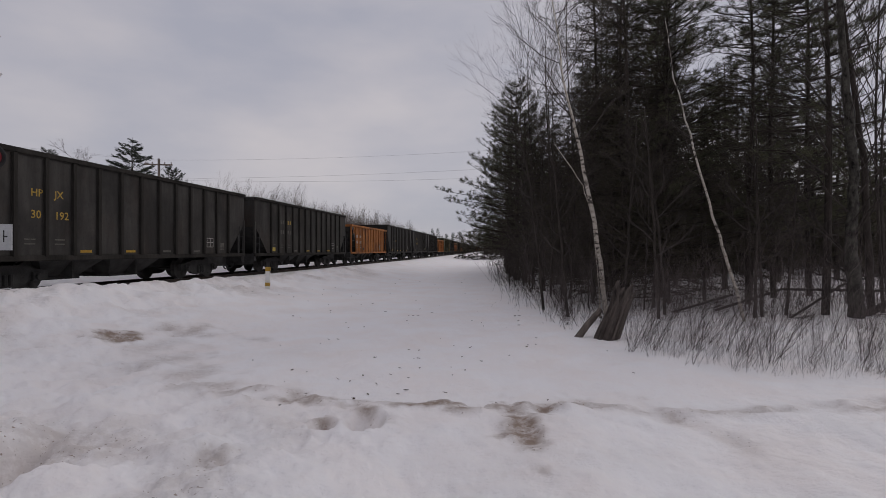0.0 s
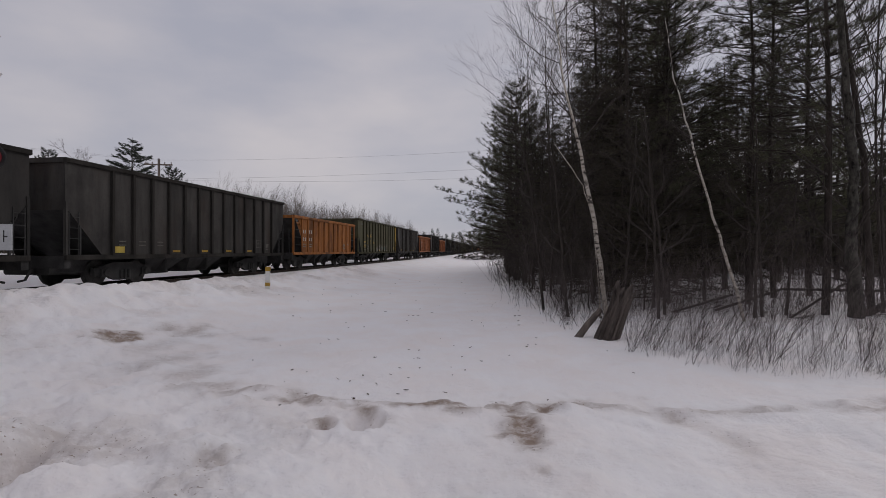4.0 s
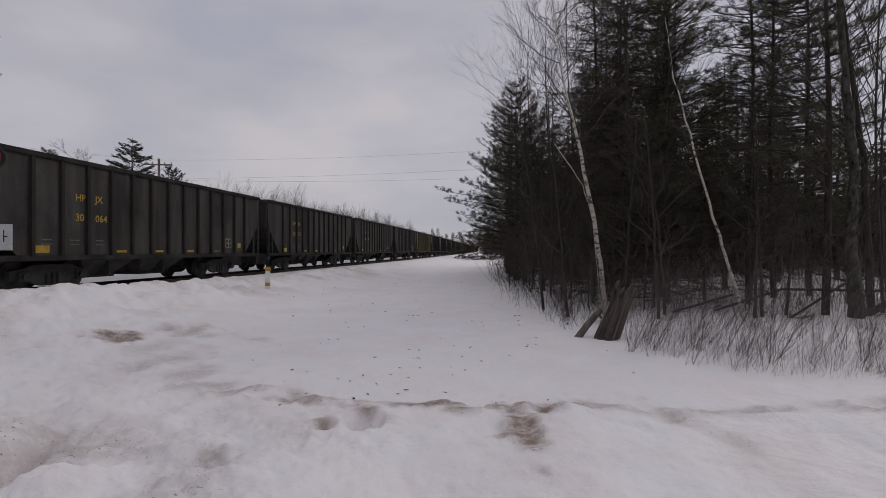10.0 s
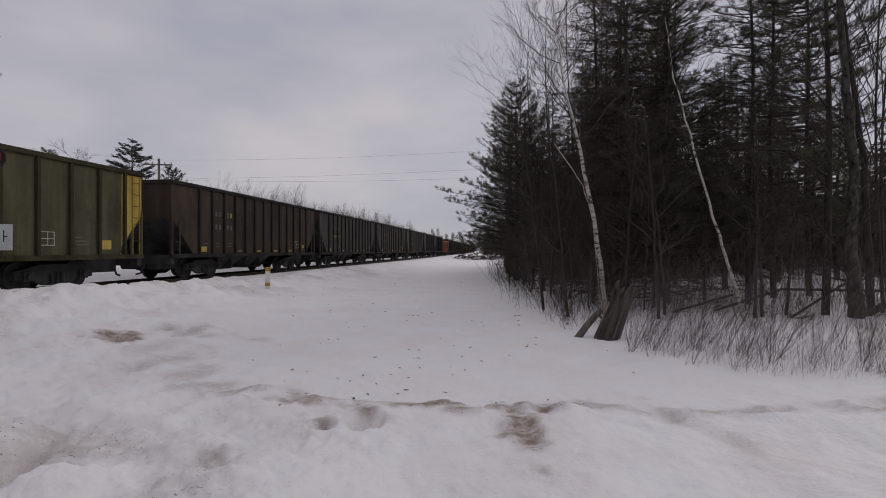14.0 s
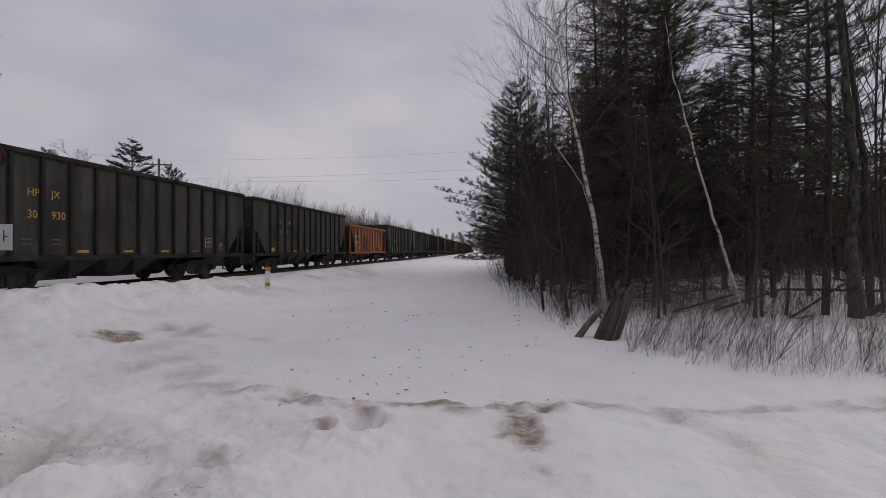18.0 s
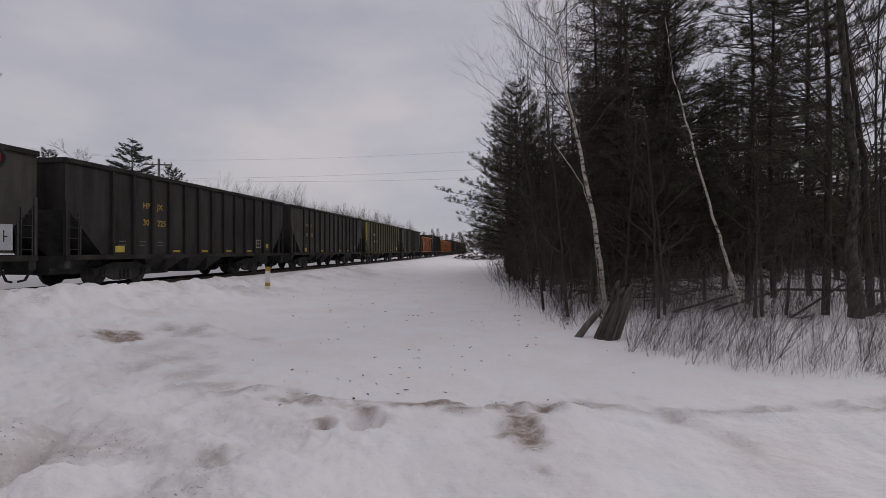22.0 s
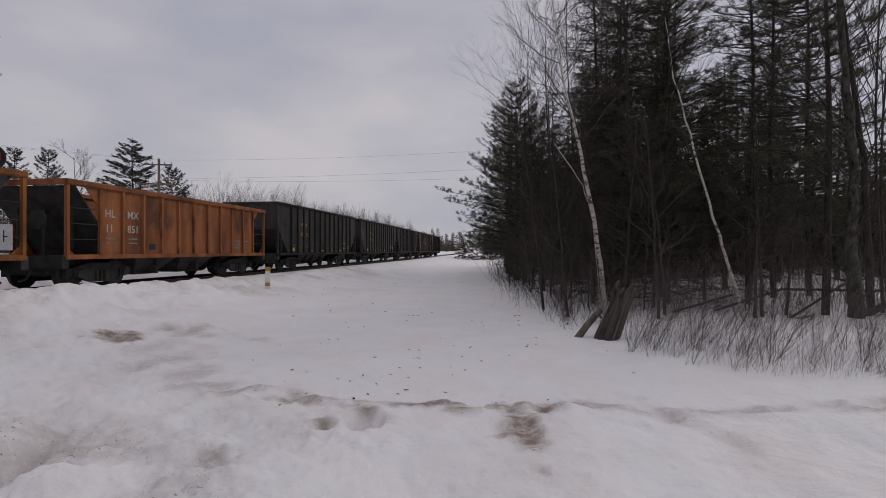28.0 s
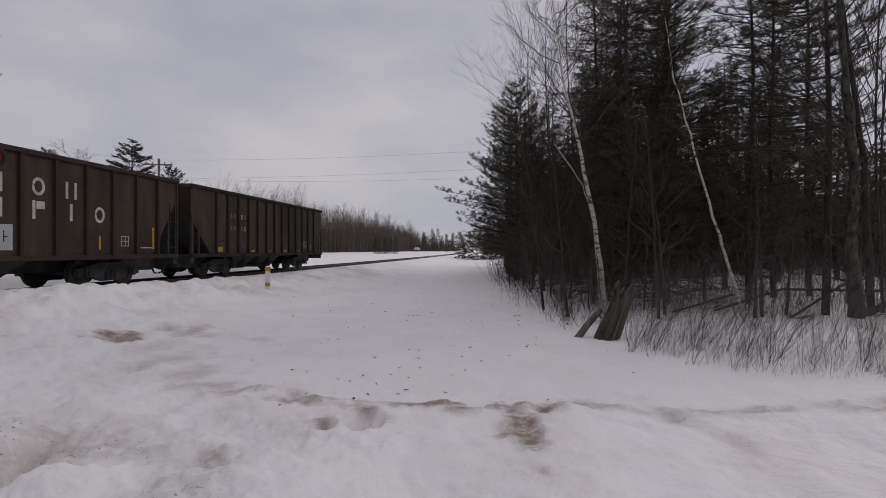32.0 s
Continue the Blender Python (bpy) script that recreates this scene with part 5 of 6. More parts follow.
bent_trunk("birch_tree", [(3.95, 12.0, 0), (3.62, 12.0, 2.3), (3.32, 12.0, 3.9), (2.95, 12.0, 5.4), (2.75, 12.1, 7.0), (2.45, 12.2, 9.2)], [0.062, 0.052, 0.04, 0.026, 0.015, 0.006], BIRCH,
           "leaning white birch with peeling bark at the wood's edge", twigs=24, seed=3, twig_len=1.2, start=0.42)
bent_trunk("birch_tree", [(6.95, 11.5, 0), (6.55, 11.5, 1.3), (6.2, 11.5, 2.4), (5.75, 11.5, 4.0), (5.35, 11.6, 5.6), (5.2, 11.7, 7.0)], [0.038, 0.034, 0.029, 0.021, 0.013, 0.005], BIRCH,
           "slender white birch leaning over the brush", twigs=12, seed=4, twig_len=0.7, start=0.5)
bent_trunk("birch_sapling", [(3.82, 12.15, 0), (3.66, 12.1, 2.2), (3.4, 12.1, 3.2), (2.7, 12.1, 4.2)], [0.018, 0.014, 0.011, 0.004], BIRCH, "thin crooked birch stem beside the leaning birch", twigs=6, seed=9, twig_len=0.5, start=0.6)
bent_trunk("pine_tree", [(9.9, 12.0, 0), (9.78, 12.0, 1.6), (9.85, 12.0, 3.4), (9.62, 12.0, 6.0), (9.4, 12.0, 10.0)], [0.17, 0.12, 0.1, 0.08, 0.04], LICHEN, "thick rough-barked trunk with lichen standing in snow", twigs=26, seed=5, twig_len=1.5, start=0.12)
bent_trunk("bare_tree", [(10.85, 12.7, 0), (10.72, 12.7, 3.6), (10.4, 12.7, 5.8), (10.05, 12.7, 8.4), (9.9, 12.7, 11)], [0.09, 0.075, 0.062, 0.045, 0.02], GREY_BARK, "grey leafless tree leaning beside the thick trunk", twigs=30, seed=6, twig_len=1.8, start=0.25)
for k, (x, y, lean) in enumerate(((5.6, 12.6, -0.5), (7.6, 12.2, 0.1), (7.9, 12.4, -0.2), (4.6, 12.8, 0.4), (8.9, 13.0, 0.5), (5.0, 11.6, -0.3), (3.1, 12.4, -0.5), (2.75, 13.6, -0.6))):
    bent_trunk("sapling", [(x, y, 0), (x + lean * 0.4, y, 2.2), (x + lean, y + 0.1, 5.0)], [0.04, 0.028, 0.008], GREY_BARK, "thin bare sapling at the edge of the wood", twigs=12, seed=40 + k, twig_len=0.8, start=0.3)


def build_shrubs():
    rng = random.Random(8)
    protos, dark = [], []
    for k in range(10):
        g = Geo()
        lean = rng.uniform(0.05, 0.45)
        for j in range(8 if k % 2 else 10):
            a = rng.uniform(0, 6.28)
            p = Vector((math.cos(a), math.sin(a), 0)) * rng.uniform(0, 0.16 if k % 2 else 0.4)
            d = Vector((rng.gauss(lean, 0.26), rng.gauss(0, 0.25), 1)).normalized()
            L = rng.uniform(0.3, 0.9)
            r = rng.uniform(0.0014, 0.0029)
            bow = Vector((rng.gauss(0.05, 0.2), rng.gauss(0, 0.2), 0))
            q = p + (d + bow).normalized() * L
            e = q + (d - bow * 1.5 + Vector((rng.gauss(0, 0.15), 0, 0.25))).normalized() * L * 0.9
            g.tube([p, q, e], [r, r * 0.75, r * 0.35], 4, False)
            for u in range(7):
                f = rng.uniform(0.4, 1.9)
                o = p.lerp(q, f) if f < 1 else q.lerp(e, f - 1)
                s = Vector((d.x + rng.gauss(0, 0.45), d.y + rng.gauss(0, 0.5), d.z + 0.2)).normalized()
                grow(g, o, s, L * rng.uniform(0.25, 0.6), r * 0.42, 1, rng, 0.35, 0.18, (1, 3), 0.6, 3)
        (protos if k % 2 else dark).append((g.mesh("thicket", SHRUB if k % 2 else TWIG),))
    spots = [(2.9 + 0.14 * k + rng.uniform(-0.25, 0.25), 7.3 - 0.06 * k + rng.uniform(-0.1, 1.3)) for k in range(22)]
    spots += [(rng.uniform(3.3, 10.5), rng.uniform(8.0, 13.5)) for k in range(62)]
    spots += [(x, rng.uniform(float(np.interp(x, [3.2, 5.5, 8], [7.6, 6.6, 7.2])), 9.8)) for x in np.linspace(3.4, 8.4, 34)]
    spots += [(float(np.interp(y, [9, 14, 30], [2.9, 2.5, 3.4])) + rng.uniform(-0.3, 0.8), y) for y in (9.6, 10.2, 10.8, 11.5, 12, 12.8, 13.5, 14.5, 15.5, 17, 19, 21, 24, 27)]
    for k in range(60):
        y = 11.0 + 17 * rng.random() ** 1.3
        x = float(np.interp(y, [11, 14, 20, 30], [2.9, 2.75, 3.0, 3.5])) + rng.uniform(-0.55, 1.3)
        plant("shrub", rng.choice(dark if k % 3 else protos), x, y, "dark tangled leafless brush along the wood", "shrub", "shrubs along the wood", rng.uniform(0, 360), rng.uniform(0.9, 2.1), names=("thicket",))
    for x, y in spots:
        plant("shrub", rng.choice(protos), x, y, "leafless shrub with thin brown stems in snow", "shrub", "shrubs along the wood", rng.uniform(-60, 60), rng.uniform(0.5, 1.0 + 0.7 * rng.random()), names=("thicket",))


build_shrubs()


def build_floor_brush():
    """Dead stems and low twigs all over the floor of the wood."""
    rng = random.Random(77)
    g = Geo()
    for k in range(3600):
        y = rng.uniform(13, 46)
        x = rng.uniform(float(np.interp(y, [13, 20, 30, 46], [4.5, 4.5, 5.0, 7.5])), y * 1.0 + 3)
        z = height(x, y) if k % 12 == 0 else z_near
        z_near = z
        for j in range(2):
            hgt = rng.uniform(0.3, 1.3)
            w = rng.uniform(0.004, 0.012) * (0.5 + y / 40)
            a = rng.uniform(0, 3.14)
            px, py = x + rng.gauss(0, 0.2), y + rng.gauss(0, 0.2)
            lx, ly = rng.gauss(0, 0.4) * hgt, rng.gauss(0, 0.3) * hgt
            i = len(g.v)
            g.v += [(px - w * math.cos(a), py - w * math.sin(a), z - 0.15), (px + w * math.cos(a), py + w * math.sin(a), z - 0.15), (px + lx, py + ly, z + hgt)]
            g.f.append((i, i + 1, i + 2))
    for k in range(10500):
        y = 6.4 + 10.6 * rng.random() ** 1.2
        x = rng.uniform(float(np.interp(y, [6.4, 7.3, 9, 11, 14, 17], [5.2, 3.2, 3.1, 2.9, 2.7, 2.9])), y * 0.93)
        if k % 16 == 0:
            z_near = height(x, y)
        if vnoise(x * 1.1, y * 1.1, 5) < rng.uniform(-0.35, 0.25):
            continue
        hgt = rng.uniform(0.12, 0.35 + min(0.75, 0.16 * (y - 6)) * rng.random())
        w, a = rng.uniform(0.0009, 0.002) * (0.5 + y / 18), rng.uniform(0, 3.14)
        lx, ly = rng.gauss(0.12, 0.55) * hgt, rng.gauss(0, 0.3) * hgt
        i = len(g.v)
        g.v += [(x - w * math.cos(a), y - w * math.sin(a), z_near - 0.12), (x + w * math.cos(a), y + w * math.sin(a), z_near - 0.12), (x + lx, y + ly, z_near + hgt)]
        g.f.append((i, i + 1, i + 2))
    tagged(new("brush", g.mesh("brush", SHRUB)), "thin dead stems standing all over the snowy wood floor", "brush", kind="stuff")


build_floor_brush()


def build_backdrop_trees():
    """Trees beyond the track."""
    rng = random.Random(5)
    plant("spruce_tree", conifer_mesh(54, 13.4, 1.0, 5.4, gap=0.95, per=9, fan=0.15, dense=36, cap=2.75, spray=0.34, wide=0.05, droop=-0.2, rise=0.35, power=0.78, dead=False, needle=HAZY_NEEDLE, trunk_r=0.2), -32.0, 51.5, "tall lone pine with tiered branches behind the tracks", sink=0.9, scale=0.97)
    small = pine_mesh(52, 9.3, 1.0, 3.2, 22, HAZY_NEEDLE, 0.16, 7, 0.36)
    plant("pine_tree", small, -28.7, 53.0, "bushy dark pine behind the tracks")
    slim = pine_mesh(53, 9.3, 1.0, 2.2, 18, HAZY_NEEDLE, 0.16, 6, 0.42)
    for x, y, s in ((-45.0, 57.0, 1.27), (-51.0, 59.5, 1.32)):
        plant("pine_tree", slim, x, y, "bushy dark pine behind the tracks", scale=s, turn=x * 9)
    bare = bare_tree_meshes(61, 11.5, 0.14, 4, HAZY_TWIG, 9, 0.45, 0.35)
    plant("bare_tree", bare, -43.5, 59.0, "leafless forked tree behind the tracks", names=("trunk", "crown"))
    for k in range(190):
        y = 56 + 205 * (k / 190) ** 1.15 + rng.uniform(-2, 2)
        x = float(np.interp(y, TRACK_Y, TRACK_X)) - float(np.interp(y, [55, 80, 120, 260], [26, 25, 25, 27])) - rng.random() ** 1.8 * 16
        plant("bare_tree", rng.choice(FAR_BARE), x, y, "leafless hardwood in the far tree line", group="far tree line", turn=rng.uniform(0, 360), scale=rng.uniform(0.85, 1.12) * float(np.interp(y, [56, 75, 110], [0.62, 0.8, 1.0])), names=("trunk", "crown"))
    for k in range(60):
        y = 75 + 150 * (k / 60) + rng.uniform(-4, 4)
        x = float(np.interp(y, TRACK_Y, TRACK_X)) - rng.uniform(27, 46) - max(0, y - 170) * 0.2
        plant("spruce_tree", rng.choice(FAR_SPRUCES), x, y, "small spruce in the far tree line", group="far tree line", turn=rng.uniform(0, 360), scale=rng.uniform(0.4, 0.85))
    for x, y, s in ((-18.2, 232, 1.08), (-21.0, 236, 1.15), (-15.6, 240, 0.85), (-12.0, 246, 0.7), (-24.0, 238, 1.2)):
        plant("spruce_tree", FAR_SPRUCES[0], x, y, "dark spruce standing before the far tree line", group="far tree line", turn=x * 30, scale=s)
    g = Geo()
    for k in range(30000):
        y = 54 + 190 * rng.random() ** 1.1
        d = -rng.uniform(25, 60) - max(0, y - 165) * 0.22
        x = float(np.interp(y, TRACK_Y, TRACK_X)) + d
        if k % 4 == 0:
            y = rng.uniform(235, 330)
            x = rng.uniform(-50, 85)
            if abs(aside(np.array(x), np.array(y))) < 8:
                continue
        z = 1.3 if x < float(np.interp(y, TRACK_Y, TRACK_X)) else 0
        hgt = rng.uniform(1.5, 4 + 6 * rng.random())
        w = rng.uniform(0.03, 0.09) * (1 if k % 4 else 2)
        a = rng.uniform(0, 3.14)
        lx, ly = rng.gauss(0, 0.09) * hgt, rng.gauss(0, 0.09) * hgt
        i = len(g.v)
        g.v += [(x - w * math.cos(a), y - w * math.sin(a), z), (x + w * math.cos(a), y + w * math.sin(a), z), (x + lx, y + ly, z + hgt)]
        g.f.append((i, i + 1, i + 2))
    tagged(new("underbrush", g.mesh("underbrush", BRUSH)), "dense bare underbrush below the far tree line", "underbrush", kind="stuff")
    g = Geo()

    def sliver(p, q, w):
        a = rng.uniform(0, 3.14)
        i = len(g.v)
        g.v.extend([(p.x - w * math.cos(a), p.y - w * math.sin(a), p.z), (p.x + w * math.cos(a), p.y + w * math.sin(a), p.z), tuple(q)])
        g.f.append((i, i + 1, i + 2))

    for k in range(7400):
        if k < 6000:
            y = 54 + 210 * rng.random() ** 1.05
            x = float(np.interp(y, TRACK_Y, TRACK_X)) - float(np.interp(y, [55, 80, 120, 260], [26, 25, 25, 27])) - rng.random() ** 1.5 * 18
        else:
            y = rng.uniform(160, 340)
            x = -20 + 0.13 * (y - 160) - rng.random() * 26
        hgt = rng.uniform(7.2, 11.4) * float(np.interp(y, [56, 75, 110], [0.62, 0.82, 1.0])) * (1 if rng.random() < 0.75 else 0.6)
        p = Vector((x, y, 1.1))
        q = p + Vector((rng.gauss(0, 0.05) * hgt, rng.gauss(0, 0.05) * hgt, hgt))
        sliver(p, q, rng.uniform(0.025, 0.05))
        for j in range(9):
            o = p.lerp(q, rng.uniform(0.25, 0.9))
            L = rng.uniform(0.1, 0.24) * hgt
            a = rng.uniform(0, 6.28)
            sliver(o, o + Vector((math.cos(a) * 0.4, math.sin(a) * 0.4, 0.9)) * L, rng.uniform(0.014, 0.026))
    tagged(new("sapling_thicket", g.mesh("sapling_thicket", HAZY_TWIG)), "dense thicket of upright bare saplings beyond the track", "saplings", kind="stuff")
    for x, y in ((-11.3, 96), (-10.2, 98), (-12.4, 97), (-9.4, 99.5), (-13.2, 98), (-10.8, 95)):
        plant("spruce_tree", FAR_SPRUCES[1], x, y, "snow-dusted young spruce bush beyond the rails", "tree", "spruce bushes", turn=y * 40, scale=0.42)
    # the corridor's far end
    far = []
    for k in range(150):
        x = rng.uniform(-45, 80)
        y = rng.uniform(240, 330)
        if abs(aside(np.array(x), np.array(y))) < 9:
            continue
        far.append((rng.randrange(2), pose(x, y, 1.0 if x < float(np.interp(y, TRACK_Y, TRACK_X)) else -0.05, 0, 0, rng.uniform(0, 360)) @ Matrix.Scale(rng.uniform(0.7, 1.25), 4)))
    joined("distant_wood", FAR_SPRUCES, far, "dark spruce wood closing the line's far end", "forest")
    for x, y, s in ((2.75, 86, 0.78), (4.4, 85, 0.72), (5.7, 84, 0.95), (7.0, 85, 1.0), (8.4, 88, 1.1), (3.5, 90, 0.5), (9.8, 92, 1.2), (11.6, 98, 1.3), (6.2, 150, 0.9), (13.5, 106, 1.5)):
        plant("spruce_tree", LOW_SPRUCE, x, y, "young spruce beside the track clearing", group="clearing spruces", turn=x * 50, scale=s)



build_backdrop_trees()


# ---------------------------------------------------------------- poles, posts and clutter
def utility_pole(x, y, high, arms, label, turn=0):
    ob = tagged(new("utility_pole"), label, "utility pole", "utility poles")
    ob.matrix_basis = pose(x, y, height(x, y) - 0.2, 0, 0, turn)
    part("pole", Geo().tube([(0, 0, 0), (0, 0, high * 0.5), (0, 0, high)], [0.16, 0.135, 0.11], 10), POLE, ob)
    for z, w in arms:
        arm = part("crossarm", Geo().box(-w, w, -0.17, -0.06, z - 0.07, z + 0.07, 0.015), POLE, ob)
        part("brace", Geo().tube([(-w * 0.55, -0.11, z - 0.05), (0, -0.11, z - 0.75), (w * 0.55, -0.11, z - 0.05)], 0.02, 5), POLE, ob)
        for k in (-0.9, -0.45, 0.45, 0.9):
            part("insulator", Geo().tube([(w * k, -0.11, z + 0.07), (w * k, -0.11, z + 0.2), (w * k, -0.11, z + 0.26)], [0.02, 0.055, 0.03], 8), INSULATOR, arm)
    return ob


utility_pole(-27.8, 49.0, 9.8, ((9.2, 1.25), (7.3, 1.9)), "weathered wooden utility pole with two crossarms", 12)
utility_pole(-16.6, 168.0, 9.4, ((8.8, 1.2),), "distant wooden utility pole beyond the tracks", 80)
utility_pole(16.0, 46.0, 11.0, ((10.5, 1.25),), "weathered wooden utility pole inside the wood", 0)
utility_pole(-62.0, 8.0, 9.8, ((9.2, 1.25),), "weathered wooden utility pole by the road", 40)


def wire(a, b, sag, label="thin power line wire strung between poles"):
    g = Geo()
    a, b = Vector(a), Vector(b)
    n = 18
    g.tube([a.lerp(b, k / n) - Vector((0, 0, sag * 4 * (k / n) * (1 - k / n))) for k in range(n + 1)], 0.0065, 4)
    ob = tagged(new("power_line", g.mesh("power_line", WIRE)), label, "wire", "power lines")


for dx, z0, z1, sag in ((-1.1, 10.45, 11.6, 0.5), (0.5, 8.6, 9.9, 0.35), (1.1, 8.5, 9.0, 0.5)):
    wire((-27.8 + dx, 48.9, z0), (16.0 + dx, 46.0, z1), sag)
for dx, z0, z1, sag in ((-1.1, 10.45, 10.4, 0.6), (0.5, 10.45, 10.4, 0.7), (1.1, 8.5, 10.0, 0.6)):
    wire((-27.8 + dx, 48.9, z0), (-62.0 + dx, 8.0, z1), sag)


def marker_post():
    x, y = -6.1, 17.4
    ob = tagged(new("marker_post"), "white marker post with yellow bands stuck in snow", "marker post")
    ob.matrix_basis = pose(x, y, height(x, y) - 0.2, 1, 1.5, 10)
    part("post", Geo().box(-0.075, 0.075, -0.04, 0.04, 0.0, 0.9), WHITE_POST, ob)
    part("band", Geo().box(-0.08, 0.08, -0.045, 0.045, 0.26, 0.38), YELLOW, ob, "yellow reflective band")
    part("cap", Geo().box(-0.085, 0.085, -0.05, 0.05, 0.78, 0.92), YELLOW, ob, "yellow cap")
    part("label_plate", Geo().box(-0.065, 0.065, -0.05, -0.042, 0.48, 0.7), WHITE_PAINT, ob)


marker_post()


def stump():
    x, y = 2.93, 9.2
    ob = tagged(new("wood_post"), "thick split weathered wooden post leaning in the snow", "wooden post")
    ob.matrix_basis = pose(x, y, height(x, y) - 0.15, 4, 20, 10)
    rng = random.Random(2)
    g, n, rows = Geo(), 40, 14
    for i in range(rows + 1):
        for j in range(n):
            a = 6.283 * j / n
            top = 1.02 + 0.16 * math.sin(a + 0.4) + 0.09 * math.sin(3 * a + 1) + 0.07 * math.sin(7 * a) + rng.uniform(-0.03, 0.03)
            f = i / rows
            z = top * f
            groove = 0.05 * math.sin(9 * a + 0.8 * z) + 0.07 * math.sin(4 * a + 2 + 1.5 * z) + 0.035 * math.sin(17 * a)
            r = (0.175 + 0.02 * math.exp(-4 * z) - 0.005 * f + 0.02 * math.sin(6 * z)) * (1 + groove * (0.7 + 0.6 * f)) + rng.uniform(-0.004, 0.004)
            g.v.append((r * math.cos(a) + 0.02 * math.sin(3 * z), 0.85 * r * math.sin(a), z))
    for i in range(rows):
        g.f += [(i * n + j, i * n + (j + 1) % n, (i + 1) * n + (j + 1) % n, (i + 1) * n + j) for j in range(n)]
    i = len(g.v)
    g.v += [(0.8 * x0 * 0.6, 0.6 * y0, z0 - 0.12 - 0.05 * rng.random()) for x0, y0, z0 in g.v[rows * n :]] + [(0, 0, 0.72)]
    g.f += [(rows * n + j, rows * n + (j + 1) % n, i + (j + 1) % n, i + j) for j in range(n)] + [(i + j, i + (j + 1) % n, i + n) for j in range(n)]
    part("trunk", g, WEATHERED, ob)
    for cx, cy, hgt, w in ((0.17, -0.08, 1.2, 0.028), (-0.15, -0.1, 0.86, 0.03), (0.03, -0.17, 1.0, 0.024), (0.1, -0.15, 1.12, 0.022)):
        part("splinter", Geo().tube([(cx * 1.15, cy * 1.1, 0.1), (cx, cy, hgt * 0.6), (cx * 0.95 + 0.02, cy * 0.9, hgt)], [w, w * 0.9, w * 0.25], 5), WEATHERED, ob)
    log = tagged(new("fallen_branch"), "broken weathered limb propped against the post", "log")
    log.matrix_basis = pose(2.5, 9.35, height(2.5, 9.35), 0, 0, 0)
    part("limb", Geo().tube([(0, 0, -0.04), (0.2, 0.02, 0.22), (0.46, 0.05, 0.5)], [0.07, 0.065, 0.055], 8), WEATHERED, log)


stump()


def fallen_logs():
    for pts, r in (([(7.2, 13.5, 0.62), (9.0, 13.3, 0.6), (11.5, 13.0, 0.58)], 0.035), ([(8.6, 12.5, 0.1), (10.2, 12.8, 0.75), (11.3, 13, 1.0)], 0.03), ([(5.8, 13.0, 0.1), (7.4, 12.8, 0.5)], 0.03),
                   ([(10.3, 12.4, 0.5), (11.4, 12.2, 0.62)], 0.09)):
        x, y = pts[0][:2]
        ob = tagged(new("fallen_branch"), "thin dead trunk caught across the brush", "log")
        z = height(x, y)
        ob.matrix_basis = pose(x, y, z)
        g = Geo().tube([(a - x, b - y, c - (z if k else z + 0.1) if k else -0.05) for k, (a, b, c) in enumerate(pts)], r, 7)
        rng = random.Random(int(x * 100))
        for k in range(14):
            u = rng.random()
            p = Vector(g.v[0]).lerp(Vector(g.v[-1]), u)
            grow(g, p, Vector((rng.gauss(0, 1), rng.gauss(0, 1), rng.gauss(0.2, 0.7))).normalized(), 0.4, 0.008, 1, rng)
        part("stem", g, TWIG, ob)


fallen_logs()


def litter():
    """Dead leaves and twig bits on the snow."""
    rng = random.Random(17)
    g = Geo()
    for k in range(150):
        y = 5.2 + 26 * rng.random() ** 1.5
        x = rng.uniform(-0.33, 0.2) * y
        if rng.random() < 0.15:
            x = rng.uniform(-0.4, 0.42) * y
        if float(aside(np.array(x), np.array(y))) < 5 and rng.random() < 0.8:
            continue
        z = height(x, y)
        a = rng.uniform(0, 6.28)
        L = rng.uniform(0.012, 0.03) * (1 + y / 25)
        w = L * rng.uniform(0.2, 0.4)
        c, s = math.cos(a), math.sin(a)
        i = len(g.v)
        g.v += [(x - c * L, y - s * L, z + 0.006), (x + s * w, y - c * w, z + 0.008), (x + c * L, y + s * L, z + 0.008 + rng.uniform(0, 0.01)), (x - s * w, y + c * w, z + 0.012), (x, y, z - 0.004)]
        g.f += [(i, i + 1, i + 2, i + 3), (i, i + 4, i + 1), (i + 2, i + 4, i + 3)]
    tagged(new("leaf_litter", g.mesh("leaf_litter", LEAF)), "dark dead leaves and twig bits scattered on snow", "leaf litter", kind="stuff")


litter()


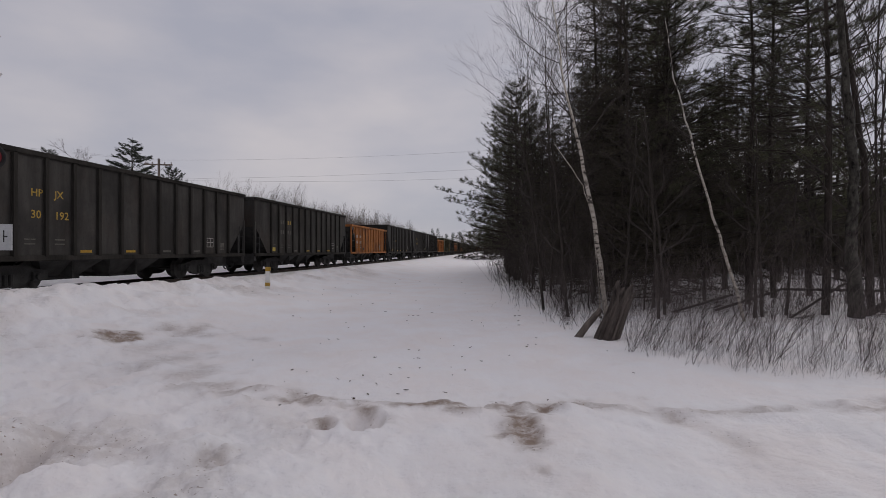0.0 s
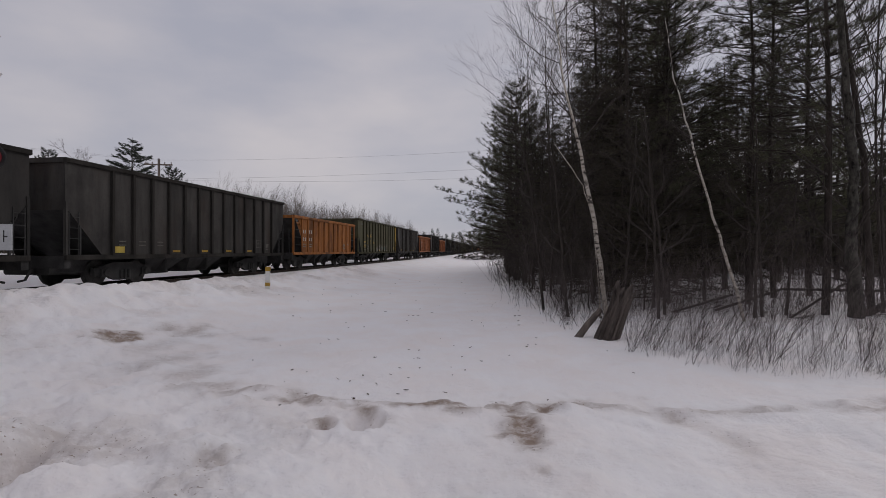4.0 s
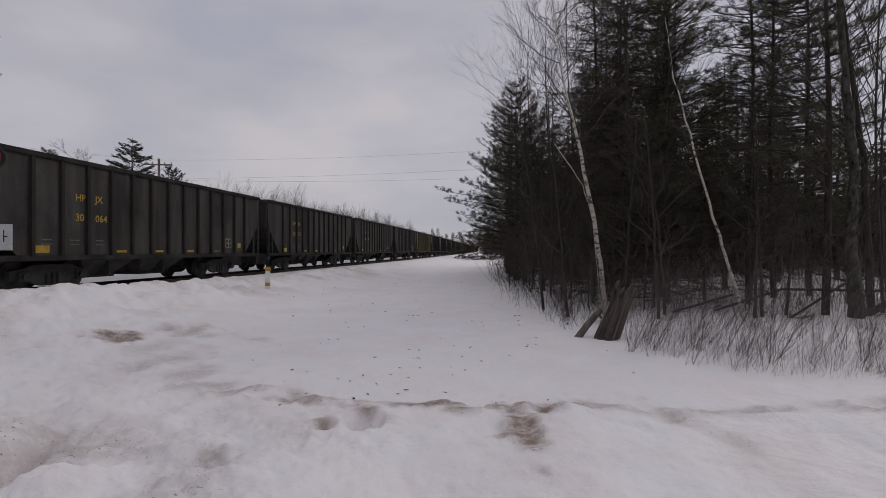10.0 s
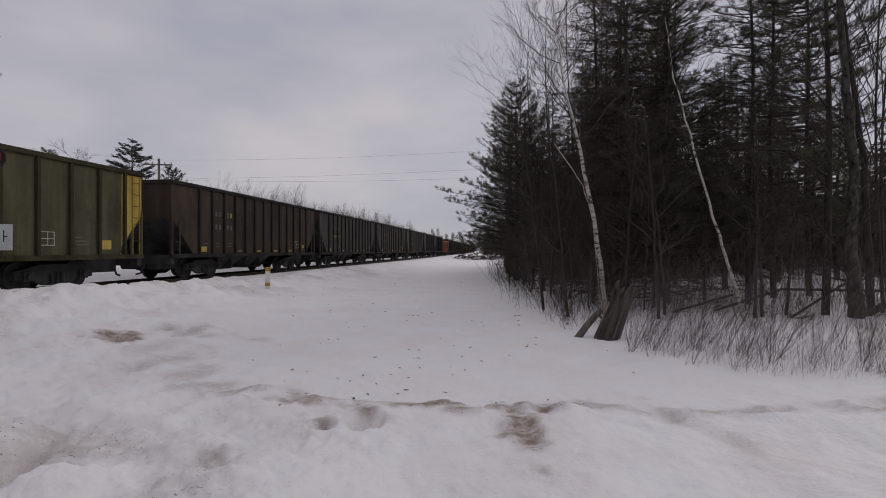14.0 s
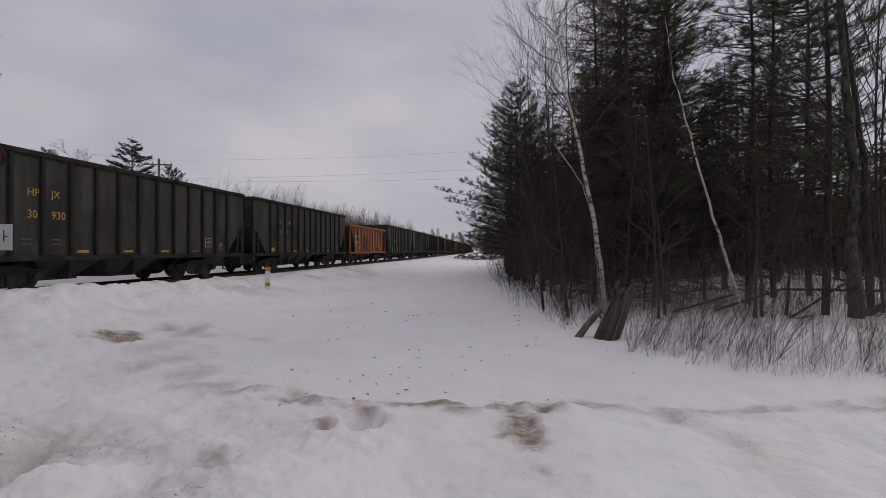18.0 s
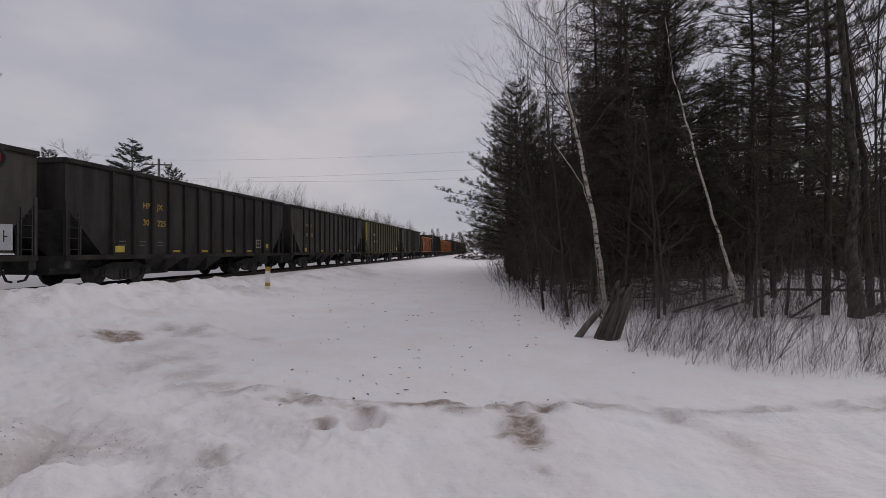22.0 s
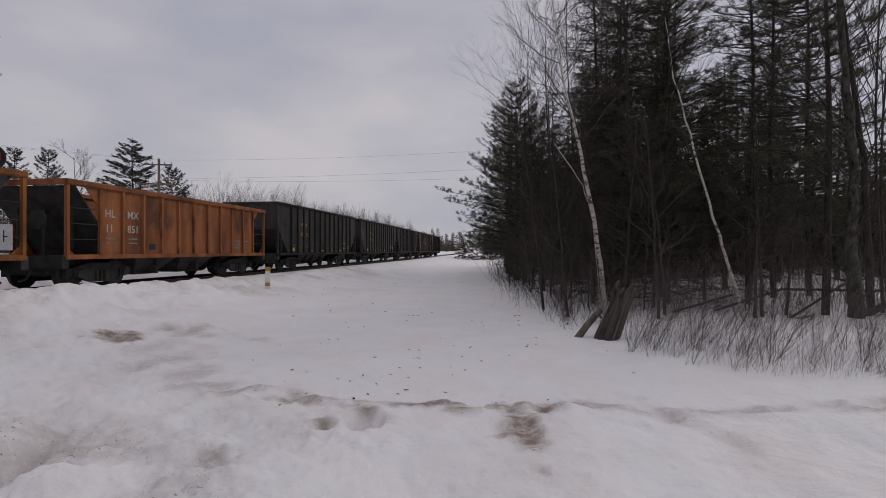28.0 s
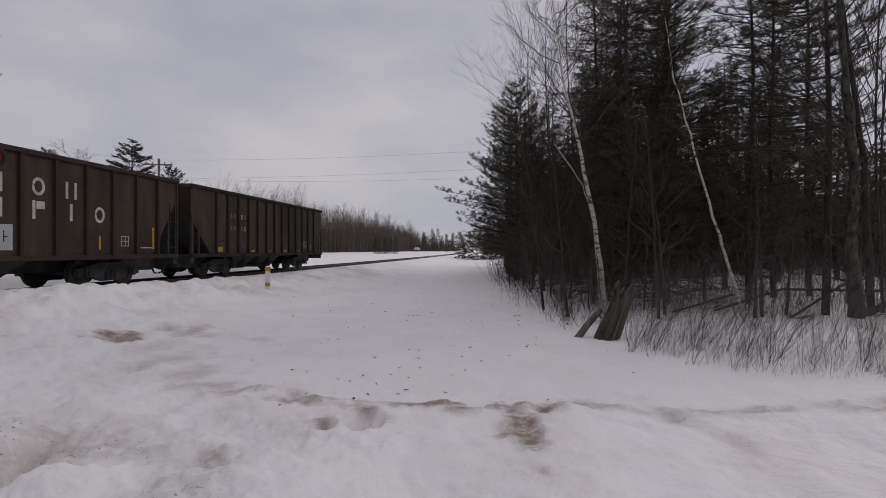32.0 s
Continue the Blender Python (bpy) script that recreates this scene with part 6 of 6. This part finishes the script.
def crossing_signal():
    x, y = -7.78, 8.0
    ob = tagged(new("crossing_signal"), "railway crossing signal mast with red flashing lamps", "crossing signal")
    ob.matrix_basis = pose(x, y, height(x, y) - 0.1, 0, 0, 8)
    z = EYE_Z - height(x, y) + 0.1
    part("mast", Geo().tube([(0, 0, 0), (0, 0, z + 3.3)], 0.06, 12), GREY_METAL, ob)
    part("lamp_arm", Geo().tube([(-0.6, -0.05, z + 1.48), (0.6, -0.05, z + 1.48)], 0.03, 8), GREY_METAL, ob)
    for k in (-1, 1):
        lamp = part("lamp", Geo().disc((0.6 * k, -0.12, z + 1.48), "y", 0.2, 0.03, 28, 0.01).disc((0.6 * k, -0.2, z + 1.48), "y", 0.12, 0.16, 20), DARK_METAL, ob, "black lamp with round backing plate")
        part("lens", Geo().disc((0.6 * k, -0.15, z + 1.48), "y", 0.15, 0.02, 28, 0.005), red, lamp, "glowing red lens")
    for s in (-1, 1):
        g = Geo().box(-0.6, 0.6, -0.02, 0.02, -0.11, 0.11)
        blade = part("crossbuck_blade", g, WHITE_PAINT, ob, "white crossbuck blade with dark bars")
        blade.matrix_basis = pose(0.19, -0.08 - 0.05 * (s > 0), z + 3.08, 0, 36 if s > 0 else -46, 0)
        part("blade_bar", Geo().box(0.42, 0.5, -0.025, -0.02, -0.07, 0.07).box(0.28, 0.36, -0.025, -0.02, -0.07, 0.07), DARK_METAL, blade)
    box = part("sign_plate", Geo().box(0.36, 0.835, -0.06, -0.03, z + 0.0, z + 0.42), GREY_METAL, ob, "pale sheet-metal plate with a dark mark")
    part("plate_mark", Geo().box(0.72, 0.735, -0.065, -0.061, z + 0.13, z + 0.32).box(0.735, 0.78, -0.065, -0.061, z + 0.21, z + 0.23), DARK_METAL, box)
    part("bracket", Geo().box(0.0, 0.4, -0.03, 0.0, z + 0.18, z + 0.24), GREY_METAL, ob)


crossing_signal()


def far_car():
    """A small white car on the road beyond the tracks."""
    ob = tagged(new("car"), "small white car driving on the far road", "car")
    body = [(-2.1, 0.35), (-2.1, 0.8), (-1.9, 0.95), (-1.1, 1.0), (-0.6, 1.42), (0.9, 1.45), (1.6, 1.0), (2.1, 0.9), (2.15, 0.35)]
    part("body", Geo().prism(body, -0.85, 0.85), CAR_WHITE, ob)
    part("window", Geo().prism([(-1.0, 1.02), (-0.58, 1.36), (0.85, 1.38), (1.4, 1.02)], -0.86, 0.86), CAR_GLASS, ob)
    for x in (-1.35, 1.35):
        for y in (-0.8, 0.8):
            part("wheel", Geo().disc((x, y, 0.32), "y", 0.32, 0.2, 16, 0.03), WHEEL, ob)
    return ob


FAR_CAR = far_car()


# ---------------------------------------------------------------- what moves
def motions():
    for car, s, reach in TRAIN:
        walk(car, [(k * 0.5, car_pose(s - SPEED * k * 0.5, reach)) for k in range(65)])
    turn = math.degrees(SPEED / FPS / WHEEL_R)
    first = {}
    for car, s, reach in TRAIN:
        for truck in car.children:
            if not truck.name.startswith("truck"):
                continue
            for ob in truck.children:
                if not ob.name.startswith("wheelset"):
                    continue
                end = ob.location.x > 0
                if end not in first:
                    x = ob.location.x
                    walk(ob, [(k / FPS, pose(x, 0, WHEEL_R, 0, -((turn * k) % 360), 0)) for k in range(32 * FPS + 1)])
                    first[end] = ob
                else:
                    ob.rotation_mode = "QUATERNION"
                    ob.animation_data_create()
                    ob.animation_data.action = first[end].animation_data.action
                    ob.animation_data.action_slot = first[end].animation_data.action_slot
    rows = []
    for t in (0, 30.5, 32):
        px = 708 + 21.5 * (t - 30.6)
        y = 206 + 3 * (t - 30.6)
        x = (px - 784) / 886 * y
        rows.append((t, pose(x, y, 1.45, 0, 0, 78)))
    walk(FAR_CAR, rows)


motions()
